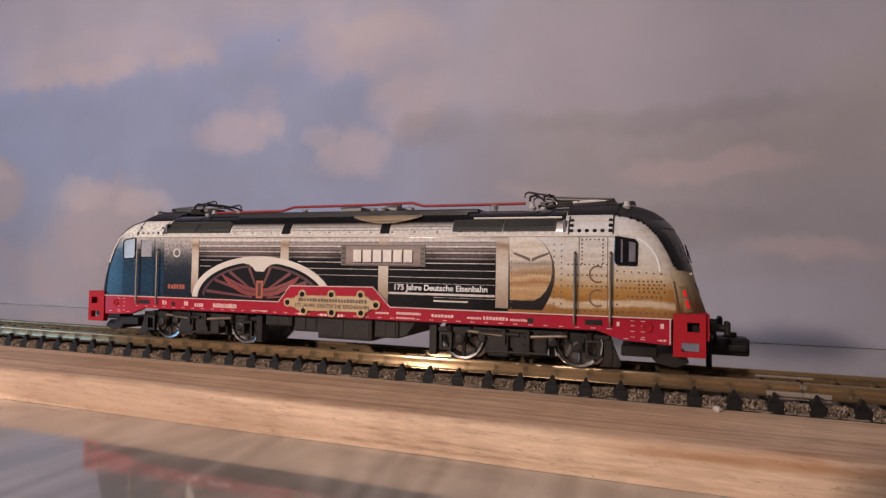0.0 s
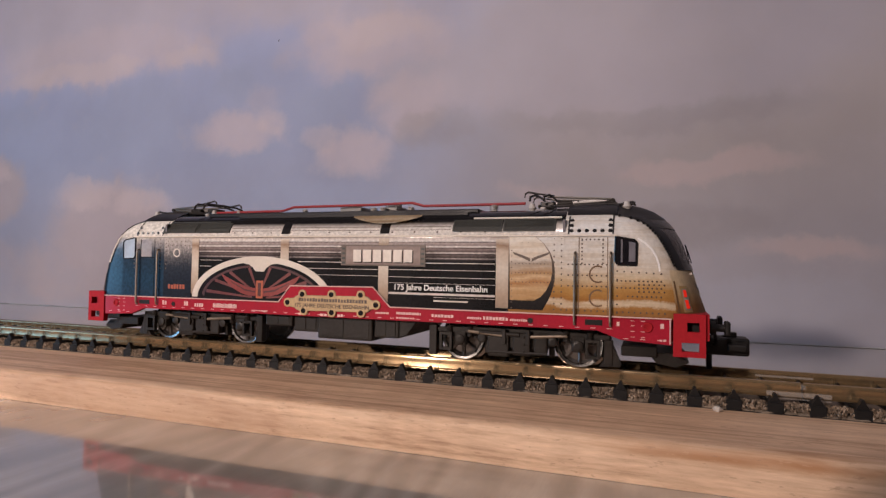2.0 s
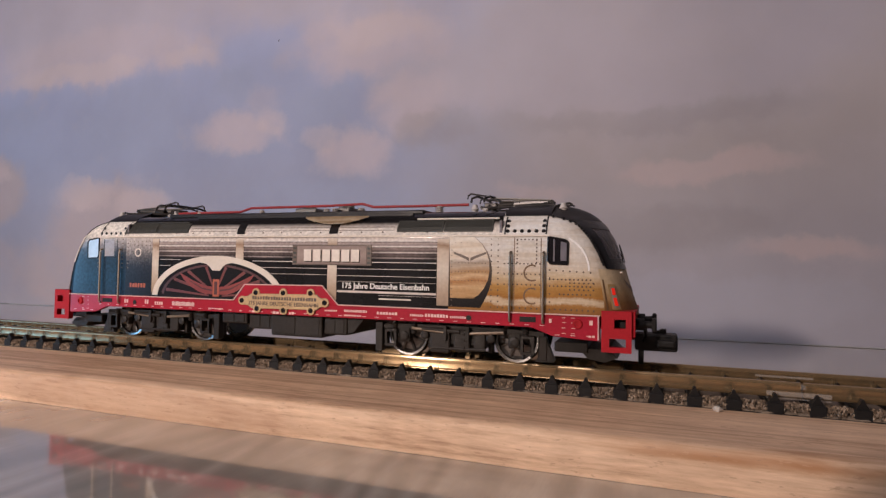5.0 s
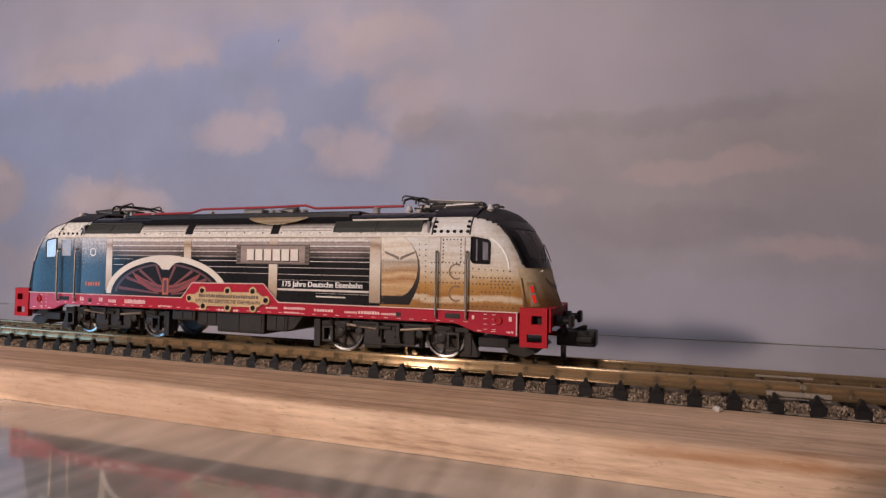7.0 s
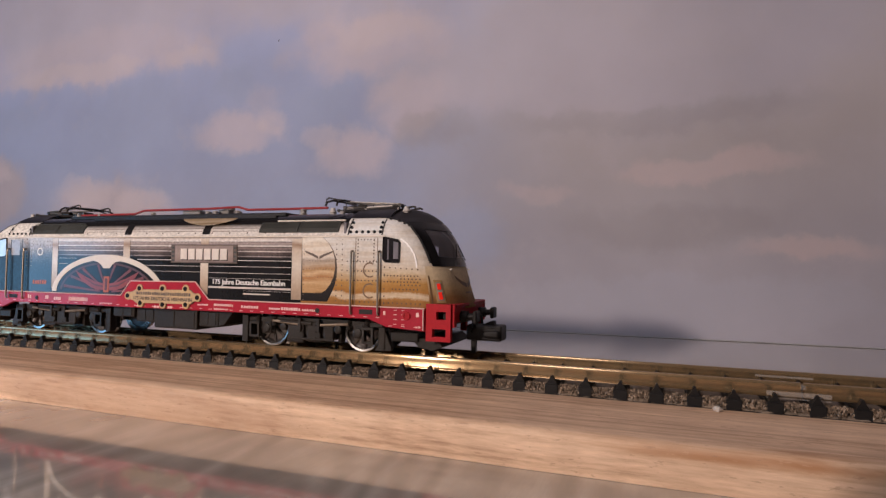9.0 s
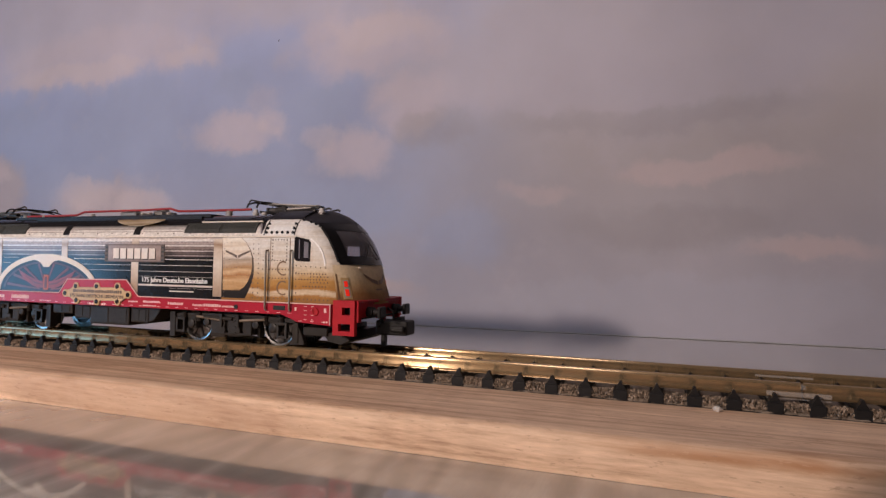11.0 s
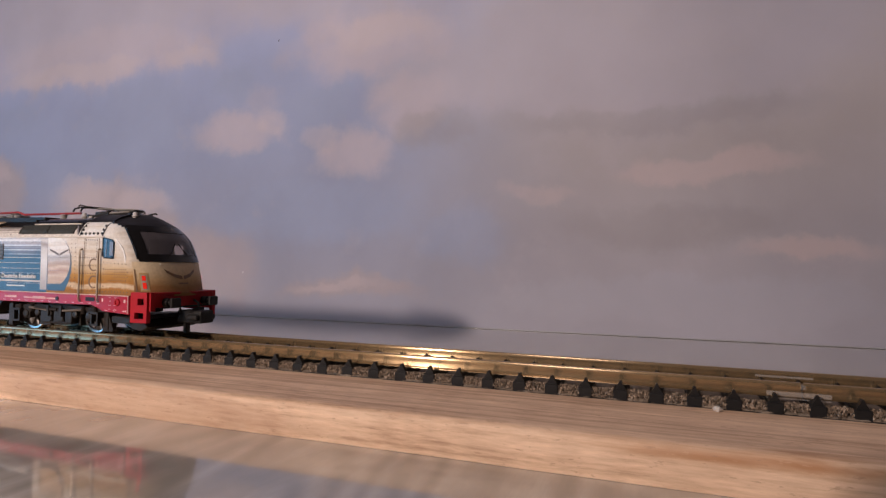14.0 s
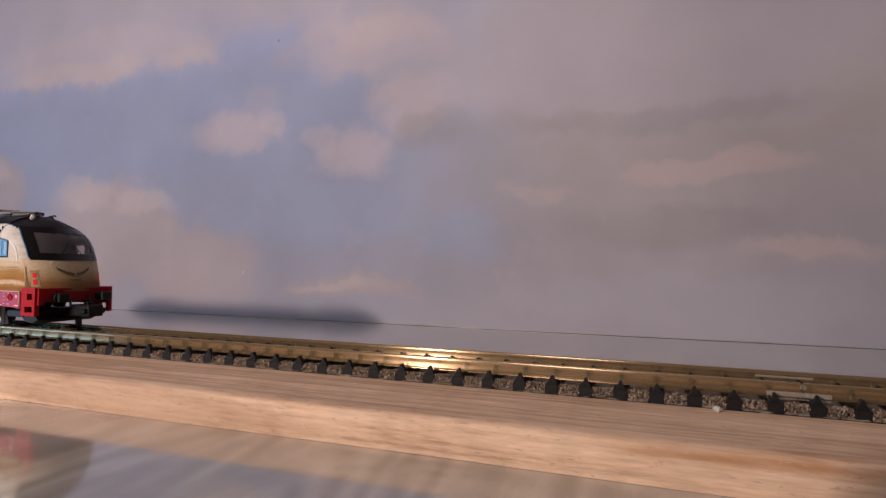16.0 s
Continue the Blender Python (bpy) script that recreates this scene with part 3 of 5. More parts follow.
def track():
    tr = tagged(new("railway_track"), "brass model rails on black plastic sleepers with brown ballast", "railway track")
    half = [(0.9, -2.0), (0.86, -1.9), (0.6, -1.82), (0.44, -1.7), (0.40, -1.45), (0.395, -1.1), (0.40, -0.8), (0.46, -0.6), (0.48, -0.45), (0.465, -0.3), (0.42, -0.13), (0.34, -0.04), (0.22, 0.0)]
    prof = [(-y, z) for y, z in half] + half[::-1]
    for yc in (-4.95, 4.95):
        bm = bmesh.new()
        ends = [[bm.verts.new((x, yc + y, z)) for y, z in prof] for x in (-560, 70.0 if yc < 0 else 70.32)]
        more = [[bm.verts.new((x, yc + y, z)) for y, z in prof] for x in (70.35, 290)]
        for a, c in (ends, more):
            for k in range(len(prof)):
                bm.faces.new((a[k], a[(k + 1) % len(prof)], c[(k + 1) % len(prof)], c[k]))
            bm.faces.new(a[::-1])
            bm.faces.new(c)
        bmesh.ops.recalc_face_normals(bm, faces=bm.faces[:])
        part("rail", bm, M_RAIL, tr, smooth=True)
        j = bmesh.new()
        for y0, y1 in ((-1.1, -0.75), (0.75, 1.1)):
            box(j, 65.7, 73.5, yc + y0, yc + y1, -1.85 if yc < 0 else -0.95, -1.2 if yc < 0 else -0.62, 0.1)
        box(j, 65.7, 73.5, yc - 1.1, yc + 1.1, -2.2, -2.03)
        if yc < 0:
            box(j, 69.9, 70.6, yc - 0.55, yc + 0.55, -0.9, -0.25, 0.12)
        part("rail_joiner", j, M_HAZE, tr, "milky clear plastic rail joiner")
    # one sleeper mesh, shared
    bm = bmesh.new()
    box(bm, -1.0, 1.0, -8.15, 8.15, -3.86, -2.45, 0.1)
    for s in (-1, 1):
        for o, top in ((-1.45, -1.0), (2.45, -1.15)):
            c = s * (4.95 + o)
            slab(bm, [(-0.8, -2.5), (0.8, -2.5), (0.62, -2.1), (0.36, -1.75), (0.15, top - 0.05), (0.06, top), (-0.06, top), (-0.15, top - 0.05), (-0.36, -1.75), (-0.62, -2.1)], c - 0.42, c + 0.42)
        slab(bm, [(-0.75, -2.5), (0.75, -2.5), (0.5, -1.95), (-0.5, -1.95)], s * 4.95 - 2.1, s * 4.95 + 2.1)
    first = part("sleeper", bm, M_SLEEPER, tr)
    first.location.x = (FIRST - 75 * PITCH) * K
    for i in range(-74, 46):
        ob = new("sleeper", first.data)
        ob.parent = tr
        ob.location.x = (FIRST + i * PITCH) * K
    # ballast bed and loose grains
    bm = bmesh.new()
    nx, ys = 700, [-8.35, -8.15, -7.8, -7.0, -5.6, -3.0, 0.0, 3.0, 5.6, 7.6, 8.8]
    zs = [-3.92, -3.85, -3.55, -3.35, -3.3, -3.2, -3.1, -3.2, -3.2, -3.3, -3.92]
    rows = []
    for i in range(nx):
        x = -420 + i * 0.9
        rows.append([bm.verts.new((x, y + 0.2 * random.uniform(-1, 1), z + (0.22 * random.uniform(-1, 1) if z > -3.9 else 0))) for y, z in zip(ys, zs)])
    for a, c in zip(rows, rows[1:]):
        for k in range(len(ys) - 1):
            bm.faces.new((a[k], c[k], c[k + 1], a[k + 1]))
    tagged(part("ballast_bed", bm, M_STONE, tr), kind="stuff")
    part("track_base", box(bmesh.new(), -420, 210, -8.36, 8.36, -3.9, -3.82), M_SLEEPER, tr, "thin black base strip under the ballast")
    verts, faces = [], []
    for i in range(42000):
        x = random.uniform(-190, 150)
        y = random.choice((-1, -1, -1, 1)) * random.uniform(6.3, 8.2)
        if abs((x - FIRST + PITCH / 2) % PITCH - PITCH / 2) < 0.95:
            continue
        z = -3.75 + max(0, min(1, (8.4 - abs(y)) / 0.7)) * 0.9 + random.uniform(-0.1, 0.3)
        r = random.uniform(0.10, 0.23)
        m = Euler((random.uniform(0, 6), random.uniform(0, 6), random.uniform(0, 6))).to_matrix()
        base = len(verts)
        for v in ((1, 0, 0), (-1, 0, 0), (0, 1, 0), (0, -1, 0), (0, 0, 1), (0, 0, -1)):
            q = m @ Vector(v) * r * random.uniform(0.7, 1.15)
            q.z *= 1.4
            verts.append(((x + q.x) * K, (y + q.y) * K, (z + q.z) * K))
        for a, b, c in ((0, 2, 4), (2, 1, 4), (1, 3, 4), (3, 0, 4), (2, 0, 5), (1, 2, 5), (3, 1, 5), (0, 3, 5)):
            faces.append((base + a, base + b, base + c))
    me = bpy.data.meshes.new("loose_ballast")
    me.from_pydata(verts, [], faces)
    me.materials.append(M_GRAIN)
    ob = new("loose_ballast", me)
    ob.parent = tr
    tagged(ob, kind="stuff")
    crumb = turned(bmesh.new(), [(0.1, 0), (0.55, 0.1), (0.65, 0.4), (0.3, 0.75)], (59.2, -10.0, -3.9), n=9)
    for v in crumb.verts:
        v.co.x += 0.25 * noise.noise(v.co * 1.7)
    tagged(part("glue_crumb", crumb, M_CLEAR), "small milky glue crumb on the board", "crumb")


M_GRAIN, _nt, _b = shader("loose_grains", 0.8)
_g = _nt.nodes.new("ShaderNodeNewGeometry")
_nt.links.new(ramp(_nt, _g.outputs["Random Per Island"], [(0.0, (0.05, 0.037, 0.026)), (0.35, (0.14, 0.10, 0.068)), (0.75, (0.24, 0.175, 0.12)), (1.0, (0.40, 0.31, 0.23))]), _b.inputs["Base Color"])


# ---------------------------------------------------------------- the locomotive
XC = [(8.0, 58.6), (8.6, 58.5), (11.2, 57.6), (15.5, 56.4), (19.9, 54.8), (21.9, 53.5), (23.2, 52.3), (24.2, 50.9), (24.9, 49.3), (25.3, 47.6), (25.6, 45.0)]
XS = [(8.0, 52.2), (12.0, 52.2), (15.0, 51.9), (17.5, 50.9), (19.9, 49.4), (21.5, 47.8), (22.7, 46.4), (23.6, 44.0), (25.6, 39.0)]
WD = [(8.0, 9.4), (18.0, 9.4), (20.2, 9.35), (21.5, 8.85), (22.8, 7.9), (23.8, 6.6), (24.6, 5.0), (25.2, 3.2), (25.6, 1.6)]


def nose(u, z, out=0.0):
    """A point of the rounded front at height z; u from -1 to 1 across it; out: distance off the skin."""
    xc, xs, w = lerp(XC, z), lerp(XS, z), lerp(WD, z)
    p = 2.05 - 0.03 * (z - 8)
    x = xs + (xc - xs) * max(0.0, 1 - abs(u) ** p) ** (1 / p)
    n = Vector((0.9 * (1 - abs(u)) + 0.15, u * abs(u), 0.25)).normalized()
    return Vector((x, w * u, z)) + n * out


COLUMNS = [40.5, 42.5, 44.2, 45.7, 46.7, 47.7, 48.7]


def skin(bm, end, x_in, z_list, inset=0.0, holes=None):
    """One cab: both flat sides from x_in outwards and the round front, without the faces that fall in a hole."""
    us = [-1 + 0.05 * i for i in range(41)]
    rows = []
    for z in z_list:
        w, xs = lerp(WD, z) - inset, lerp(XS, z) - inset
        flat = [x_in] + [min(x, x_in + (xs - x_in) * (i + 1) / (len(COLUMNS) + 1)) if xs < 49.1 else x for i, x in enumerate(COLUMNS)]
        row = [Vector((x, -w, z)) for x in flat]
        row += [Vector((nose(u, z).x - inset, w * u, z)) for u in us]
        row += [Vector((x, w, z)) for x in flat[::-1]]
        rows.append([bm.verts.new((end * v.x, v.y, v.z)) for v in row])
    for a, c in zip(rows, rows[1:]):
        for k in range(len(a) - 1):
            mid = (a[k].co + a[k + 1].co + c[k].co + c[k + 1].co) / 4
            if holes and holes(Vector((end * mid.x, mid.y, mid.z))):
                continue
            bm.faces.new((a[k], a[k + 1], c[k + 1], c[k]))
    bmesh.ops.recalc_face_normals(bm, faces=bm.faces[:])
    return bm


def patch(z0, z1, u0, u1, out, nz=10, nu=12, end=1, edge=None):
    """A sheet laid on the round front, with a thickness."""
    bm = bmesh.new()
    rows = []
    for i in range(nz + 1):
        z = z0 + (z1 - z0) * i / nz
        a, b = edge(z) if edge else (u0, u1)
        rows.append([bm.verts.new((end * q.x, q.y, q.z)) for q in (nose(a + (b - a) * k / nu, z, out) for k in range(nu + 1))])
    for a, c in zip(rows, rows[1:]):
        for k in range(nu):
            bm.faces.new((a[k], a[k + 1], c[k + 1], c[k]))
    bmesh.ops.recalc_face_normals(bm, faces=bm.faces[:])
    return bm


SIDE = -9.4


def flat_part(name, outline, material, parent, out=0.06, label="", back=0.3):
    return part(name, slab(bmesh.new(), outline, SIDE - out, SIDE + back), material, parent, label)


def rect(x0, x1, z0, z1):
    return [(x0, z0), (x1, z0), (x1, z1), (x0, z1)]


def dots(points, r, material, parent, name="rivets", out=0.1):
    bm = bmesh.new()
    for x, z in points:
        w = lerp(WD, z)
        ring = [bm.verts.new((x + r * math.cos(k * math.pi / 3), -w - out * 0.4, z + r * math.sin(k * math.pi / 3))) for k in range(6)]
        tip = bm.verts.new((x, -w - out, z))
        for k in range(6):
            bm.faces.new((ring[k], ring[(k + 1) % 6], tip))
    bmesh.ops.recalc_face_normals(bm, faces=bm.faces[:])
    return tagged(part(name, bm, material, parent), kind="stuff")


def line_of(x0, z0, x1, z1, n):
    return [(x0 + (x1 - x0) * i / (n - 1), z0 + (z1 - z0) * i / (n - 1)) for i in range(n)]


def cab_window(mid):
    if 45.7 < mid.x < 48.7 and 15.9 < mid.z < 19.0 and mid.y > 8.8:
        return True
    return 15.9 < mid.z < 21.9 and abs(mid.y) < 6.6 and mid.x > 48


def locomotive():
    lo = tagged(new("locomotive"), "model electric locomotive with steam boiler print and red underframe", "locomotive")
    zs = [8.2, 9, 10, 11, 12, 13, 14, 15, 15.5, 15.9, 16.6, 17.4, 18.2, 19.0, 19.5, 20.0, 20.6, 21.2, 21.9, 22.5, 23.0, 23.5, 24.0, 24.4, 24.8, 25.1, 25.3, 25.5, 25.6]
    for end, m_side, lab in ((1, M_CAB, "cream and ochre riveted cab shell"), (-1, M_BLUECAB, "blue and cream cab shell")):
        shell = part("cab_shell", skin(bmesh.new(), end, 38.4, zs, 0.0, cab_window), m_side, lo, lab, smooth=True)
        part("cab_lining", skin(bmesh.new(), end, 38.4, zs, 0.35, cab_window), M_DARKIN, shell)
        part("bulkhead", box(bmesh.new(), end * 38.1, end * 38.5, -9.2, 9.2, 8.2, 22.5), M_DARKIN, shell)
        part("cab_floor", box(bmesh.new(), end * 38.5, end * 52.0, -7.6, 7.6, 8.3, 13.2), M_DARKIN, shell)
        for s in (-1, 1):
            if s > 0:
                continue
            shape = ((45.7, 16.3), (46.1, 15.85), (48.7, 15.75), (48.8, 19.0), (48.4, 19.45), (45.75, 19.95))
            part("side_pane", slab(bmesh.new(), [(end * x, z) for x, z in shape], -9.48, -8.9), M_DARKPANE if end > 0 else M_GLINTPANE, shell, "dark cab side window" if end > 0 else "cab side window with its glint painted pale blue")
            if end > 0:
                part("sliding_pane", slab(bmesh.new(), [(47.6, 16.3), (48.5, 16.3), (48.5, 19.0), (47.6, 19.2)], -9.53, -9.4), M_GREYPANE, shell, "grey sliding half of the cab window")
                part("window_post", slab(bmesh.new(), [(46.5, 16.2), (46.75, 16.2), (46.75, 19.5), (46.5, 19.55)], -9.53, -9.4), M_GREYPANE, shell)
            fr = bmesh.new()
            for (xa, za), (xb, zb) in zip(shape, shape[1:] + shape[:1]):
                tube(fr, [(end * xa, s * 9.5, za), (end * xb, s * 9.5, zb)], 0.13, 5)
            part("window_surround", fr, M_BLACK, shell)
        hood = patch(22.0, 25.6, -1, 1, 0.12, 12, 24, end, lambda z: (-lerp([(22, .86), (22.6, .93), (23.1, .985), (23.4, 1), (26, 1)], z), lerp([(22, .86), (22.6, .93), (23.1, .985), (23.4, 1), (26, 1)], z)))
        part("roof_hood", hood, M_HOOD, shell, "black cab roof hood", smooth=True)
        part("roof_side", slope_box(bmesh.new(), min(end * 38.5, end * 45.8), max(end * 38.5, end * 45.8), 23.3, 25.2, 0.11), M_HOOD, shell, smooth=True)
        glass = patch(15.5, 22.05, 0, 0, 0.10, 10, 16, end, lambda z: (-0.78, 0.78))
        part("windscreen", glass, M_PANE, shell, "dark tinted curved windscreen", smooth=True)
        for u0, u1 in ((-0.855, -0.68), (0.68, 0.855)):
            part("windscreen_post", patch(15.3, 22.6, u0, u1, 0.18, 10, 3, end), M_BLACK, shell, smooth=True)
        part("windscreen_sill", patch(15.15, 16.7, -0.85, 0.85, 0.16, 3, 16, end), M_BLACK, shell, smooth=True)
        part("windscreen_header", patch(21.3, 22.6, -0.86, 0.86, 0.2, 3, 16, end), M_BLACK, shell, smooth=True)
        part("front_panel", patch(8.7, 15.15, -0.955, 0.955, 0.06, 8, 24, end), M_TAN if end > 0 else M_HOOD, shell, "tan printed front panel" if end > 0 else "blackish front panel", smooth=True)
        for s in (-1, 1):
            part("headlamp", patch(9.5, 12.5, s * 0.865, s * 0.775, 0.18, 5, 3, end), M_LENS, shell, "narrow clear headlamp lens", smooth=True)
            part("headlamp_rim", patch(9.2, 12.9, s * 0.885, s * 0.755, 0.12, 5, 4, end), M_BLACK if end < 0 else M_RIMGOLD, shell, smooth=True)
            part("corner_groove", patch(8.9, 13.6, s * 0.925, s * 0.94, 0.1, 5, 1, end), M_BROWNLINE, shell)
            if end > 0:
                for z0, z1 in ((9.7, 10.9), (11.3, 12.3)):
                    part("tail_lamp", patch(z0, z1, s * 0.848, s * 0.795, 0.26, 3, 2, end), M_TAIL, shell, "glowing red tail lamp", smooth=True)
            part("wiper", tube(bmesh.new(), [(end * q.x, q.y, q.z) for q in (nose(s * 0.28, 16.2, 0.4), nose(s * 0.16, 17.5, 0.4), nose(s * 0.05, 19.0, 0.4))], 0.09, 6), M_BLACK, shell)
            tube_pts = [(end * q.x, q.y, q.z) for q in (nose(s * 0.5, 14.6, 0.1), nose(s * 0.5, 14.6, 0.45))]
            part("washer_nozzle", tube(bmesh.new(), tube_pts, 0.16, 8), M_CREAM, shell)
            # door grab rails
            for x in (40.0, 45.1):
                x = x if end > 0 else x - 0.4
                bm = tube(bmesh.new(), [(end * x, s * 9.4, 17.6), (end * x, s * 9.95, 17.5), (end * x, s * 10.0, 17.0), (end * x, s * 10.0, 7.4), (end * x, s * 9.9, 7.0), (end * x, s * 9.4, 6.9)], 0.18, 8)
                part("grab_rail", bm, M_BRONZE, lo, "dull metal door grab rail", smooth=True)
        # winged emblem on the front
        if end > 0:
            bm = bmesh.new()
            for s in (-1, 1):
                q = [nose(s * a, z, 0.14) for a, z in ((0.02, 12.3), (0.12, 12.5), (0.22, 12.7), (0.44, 13.7), (0.40, 13.0), (0.24, 12.1), (0.10, 11.7), (0.02, 11.6))]
                bm.faces.new([bm.verts.new(v) for v in q])
            part("winged_emblem", bm, M_BROWNLINE, shell, "dark winged emblem print")
            part("bar_print", patch(10.6, 10.9, -0.15, 0.12, 0.13, 1, 4, end), M_BROWNLINE, shell)
        else:
            for s in (-1, 1):
                part("pillar_edge", patch(14.9, 20.4, s * 0.995, s * 0.85, 0.1, 8, 4, end), M_CREAM, shell, "cream front pillar", smooth=True)
        # roof seam band of big studs
        seam = bmesh.new()
        for x in (39.0, 45.4):
            for z0, z1 in ((20.3, 21.4), (21.4, 22.3), (22.3, 23.2)):
                w0, w1 = lerp(WD, z0) + 0.08, lerp(WD, z1) + 0.08
                q = [(x - 0.12, -w0, z0), (x + 0.12, -w0, z0), (x + 0.12, -w1, z1), (x - 0.12, -w1, z1)]
                seam.faces.new([seam.verts.new((end * a, b, c)) for a, b, c in q])
        part("roof_seam", seam, M_HOOD, shell)
    middle(lo)
    livery(lo)
    underframe(lo)
    roof_gear(lo)
    return lo


def middle(lo):
    """The straight body between the cabs."""
    bm = bmesh.new()
    zs = [8.2, 14, 19.7, 20.2, 20.8, 21.5, 22.2, 22.8, 23.8, 24.3]
    ring = [(-lerp(WD, z), z) for z in zs] + [(lerp(WD, z), z) for z in reversed(zs)]
    cols = [[bm.verts.new((x, y, z)) for y, z in ring] for x in (-38.4, 38.4)]
    for k in range(len(ring)):
        a, c = cols
        bm.faces.new((a[k], c[k], c[(k + 1) % len(ring)], a[(k + 1) % len(ring)]))
    bm.faces.new(cols[0])
    bm.faces.new(cols[1][::-1])
    bmesh.ops.recalc_face_normals(bm, faces=bm.faces[:])
    part("body_shell", bm, M_BOILER, lo, "body printed as a riveted steam boiler", smooth=True)
    # rain gutter and roof louvres
    part("rain_gutter", box(bmesh.new(), -46, 46, -9.62, -9.3, 19.95, 20.22, 0.05), M_CREAM, lo)
    for x0, x1 in ((-39.0, -31.2), (-31.0, -23.2), (20.6, 28.7), (28.9, 37.0)):
        fr = bmesh.new()
        for (xa, xb, za, zb) in ((x0, x1, 20.75, 20.95), (x0, x1, 22.45, 22.65), (x0, x0 + 0.25, 20.95, 22.45), (x1 - 0.25, x1, 20.95, 22.45)):
            slope_box(fr, xa, xb, za, zb, 0.22)
        louvre = part("roof_louvre", slope_box(bmesh.new(), x0, x1, 20.8, 22.6, 0.10), M_GREY, lo, "dark grey louvred roof panel")
        part("louvre_frame", fr, M_GREY, louvre)
        for i in range(9):
            z = 21.02 + i * 0.155
            part("louvre_slat", slope_box(bmesh.new(), x0 + 0.3, x1 - 0.3, z, z + 0.07, 0.17), M_GREY, louvre)
    # thin printed lines along the shoulder
    for x0, x1 in ((-22.8, -12.2), (-10.0, 7.6), (9.6, 20.2)):
        for z in (21.05, 21.6):
            part("shoulder_line", slope_box(bmesh.new(), x0, x1, z, z + 0.09, 0.03), M_RIVET, lo)
    # black straps over the shoulder
    for x in (-10.9, 8.6):
        part("roof_strap", slope_box(bmesh.new(), x - 0.85, x + 0.85, 20.5, 22.7, 0.08), M_BLACK, lo)
    # wooden coloured arc over the name board
    arc = bmesh.new()
    top = [(2.3 + 12.5 * i / 12, 23.3) for i in range(13)]
    low = [(x, 23.2 - 1.35 * math.sin(math.pi * min(1, max(0, (x - 2.0) / 13.1))) ** 0.8) for x, _ in top]
    for i in range(12):
        q = []
        for x, z in (low[i], low[i + 1], top[i + 1], top[i]):
            q.append(arc.verts.new((x, -lerp(WD, z) - 0.75, z + 0.35)))
        arc.faces.new(q)
    bmesh.ops.solidify(arc, geom=arc.faces[:], thickness=-0.3)
    part("arched_crest", arc, M_CREST, lo, "tan wood coloured crest on the roof edge")


def slope_box(bm, x0, x1, z0, z1, out):
    """A thin plate that lies on the sloping roof shoulder and follows its curve."""
    zs = [z0] + [z for z, _ in WD if z0 + 0.05 < z < z1 - 0.05] + [z1]
    face, back = [], []
    for z in zs:
        w = lerp(WD, z)
        face.append([bm.verts.new((x, -w - out, z + out * 0.3)) for x in (x0, x1)])
        back.append([bm.verts.new((x, -w + 0.5, z)) for x in (x0, x1)])
    fs = []
    for i in range(len(zs) - 1):
        fs.append(bm.faces.new((*face[i], *face[i + 1][::-1])))
        fs.append(bm.faces.new((*back[i], *back[i + 1][::-1])))
        for k in (0, 1):
            fs.append(bm.faces.new((face[i][k], back[i][k], back[i + 1][k], face[i + 1][k])))
    fs.append(bm.faces.new((*face[0], *back[0][::-1])))
    fs.append(bm.faces.new((*face[-1], *back[-1][::-1])))
    bmesh.ops.recalc_face_normals(bm, faces=fs)
    return bm


def ring_print(cx, cz, r0, r1, a0, a1, n=28, squash=1.0):
    pts = [(cx + r1 * math.cos(radians(a0 + (a1 - a0) * i / n)), cz + squash * r1 * math.sin(radians(a0 + (a1 - a0) * i / n))) for i in range(n + 1)]
    pts += [(cx + r0 * math.cos(radians(a1 + (a0 - a1) * i / n)), cz + squash * r0 * math.sin(radians(a1 + (a0 - a1) * i / n))) for i in range(n + 1)]
    return pts


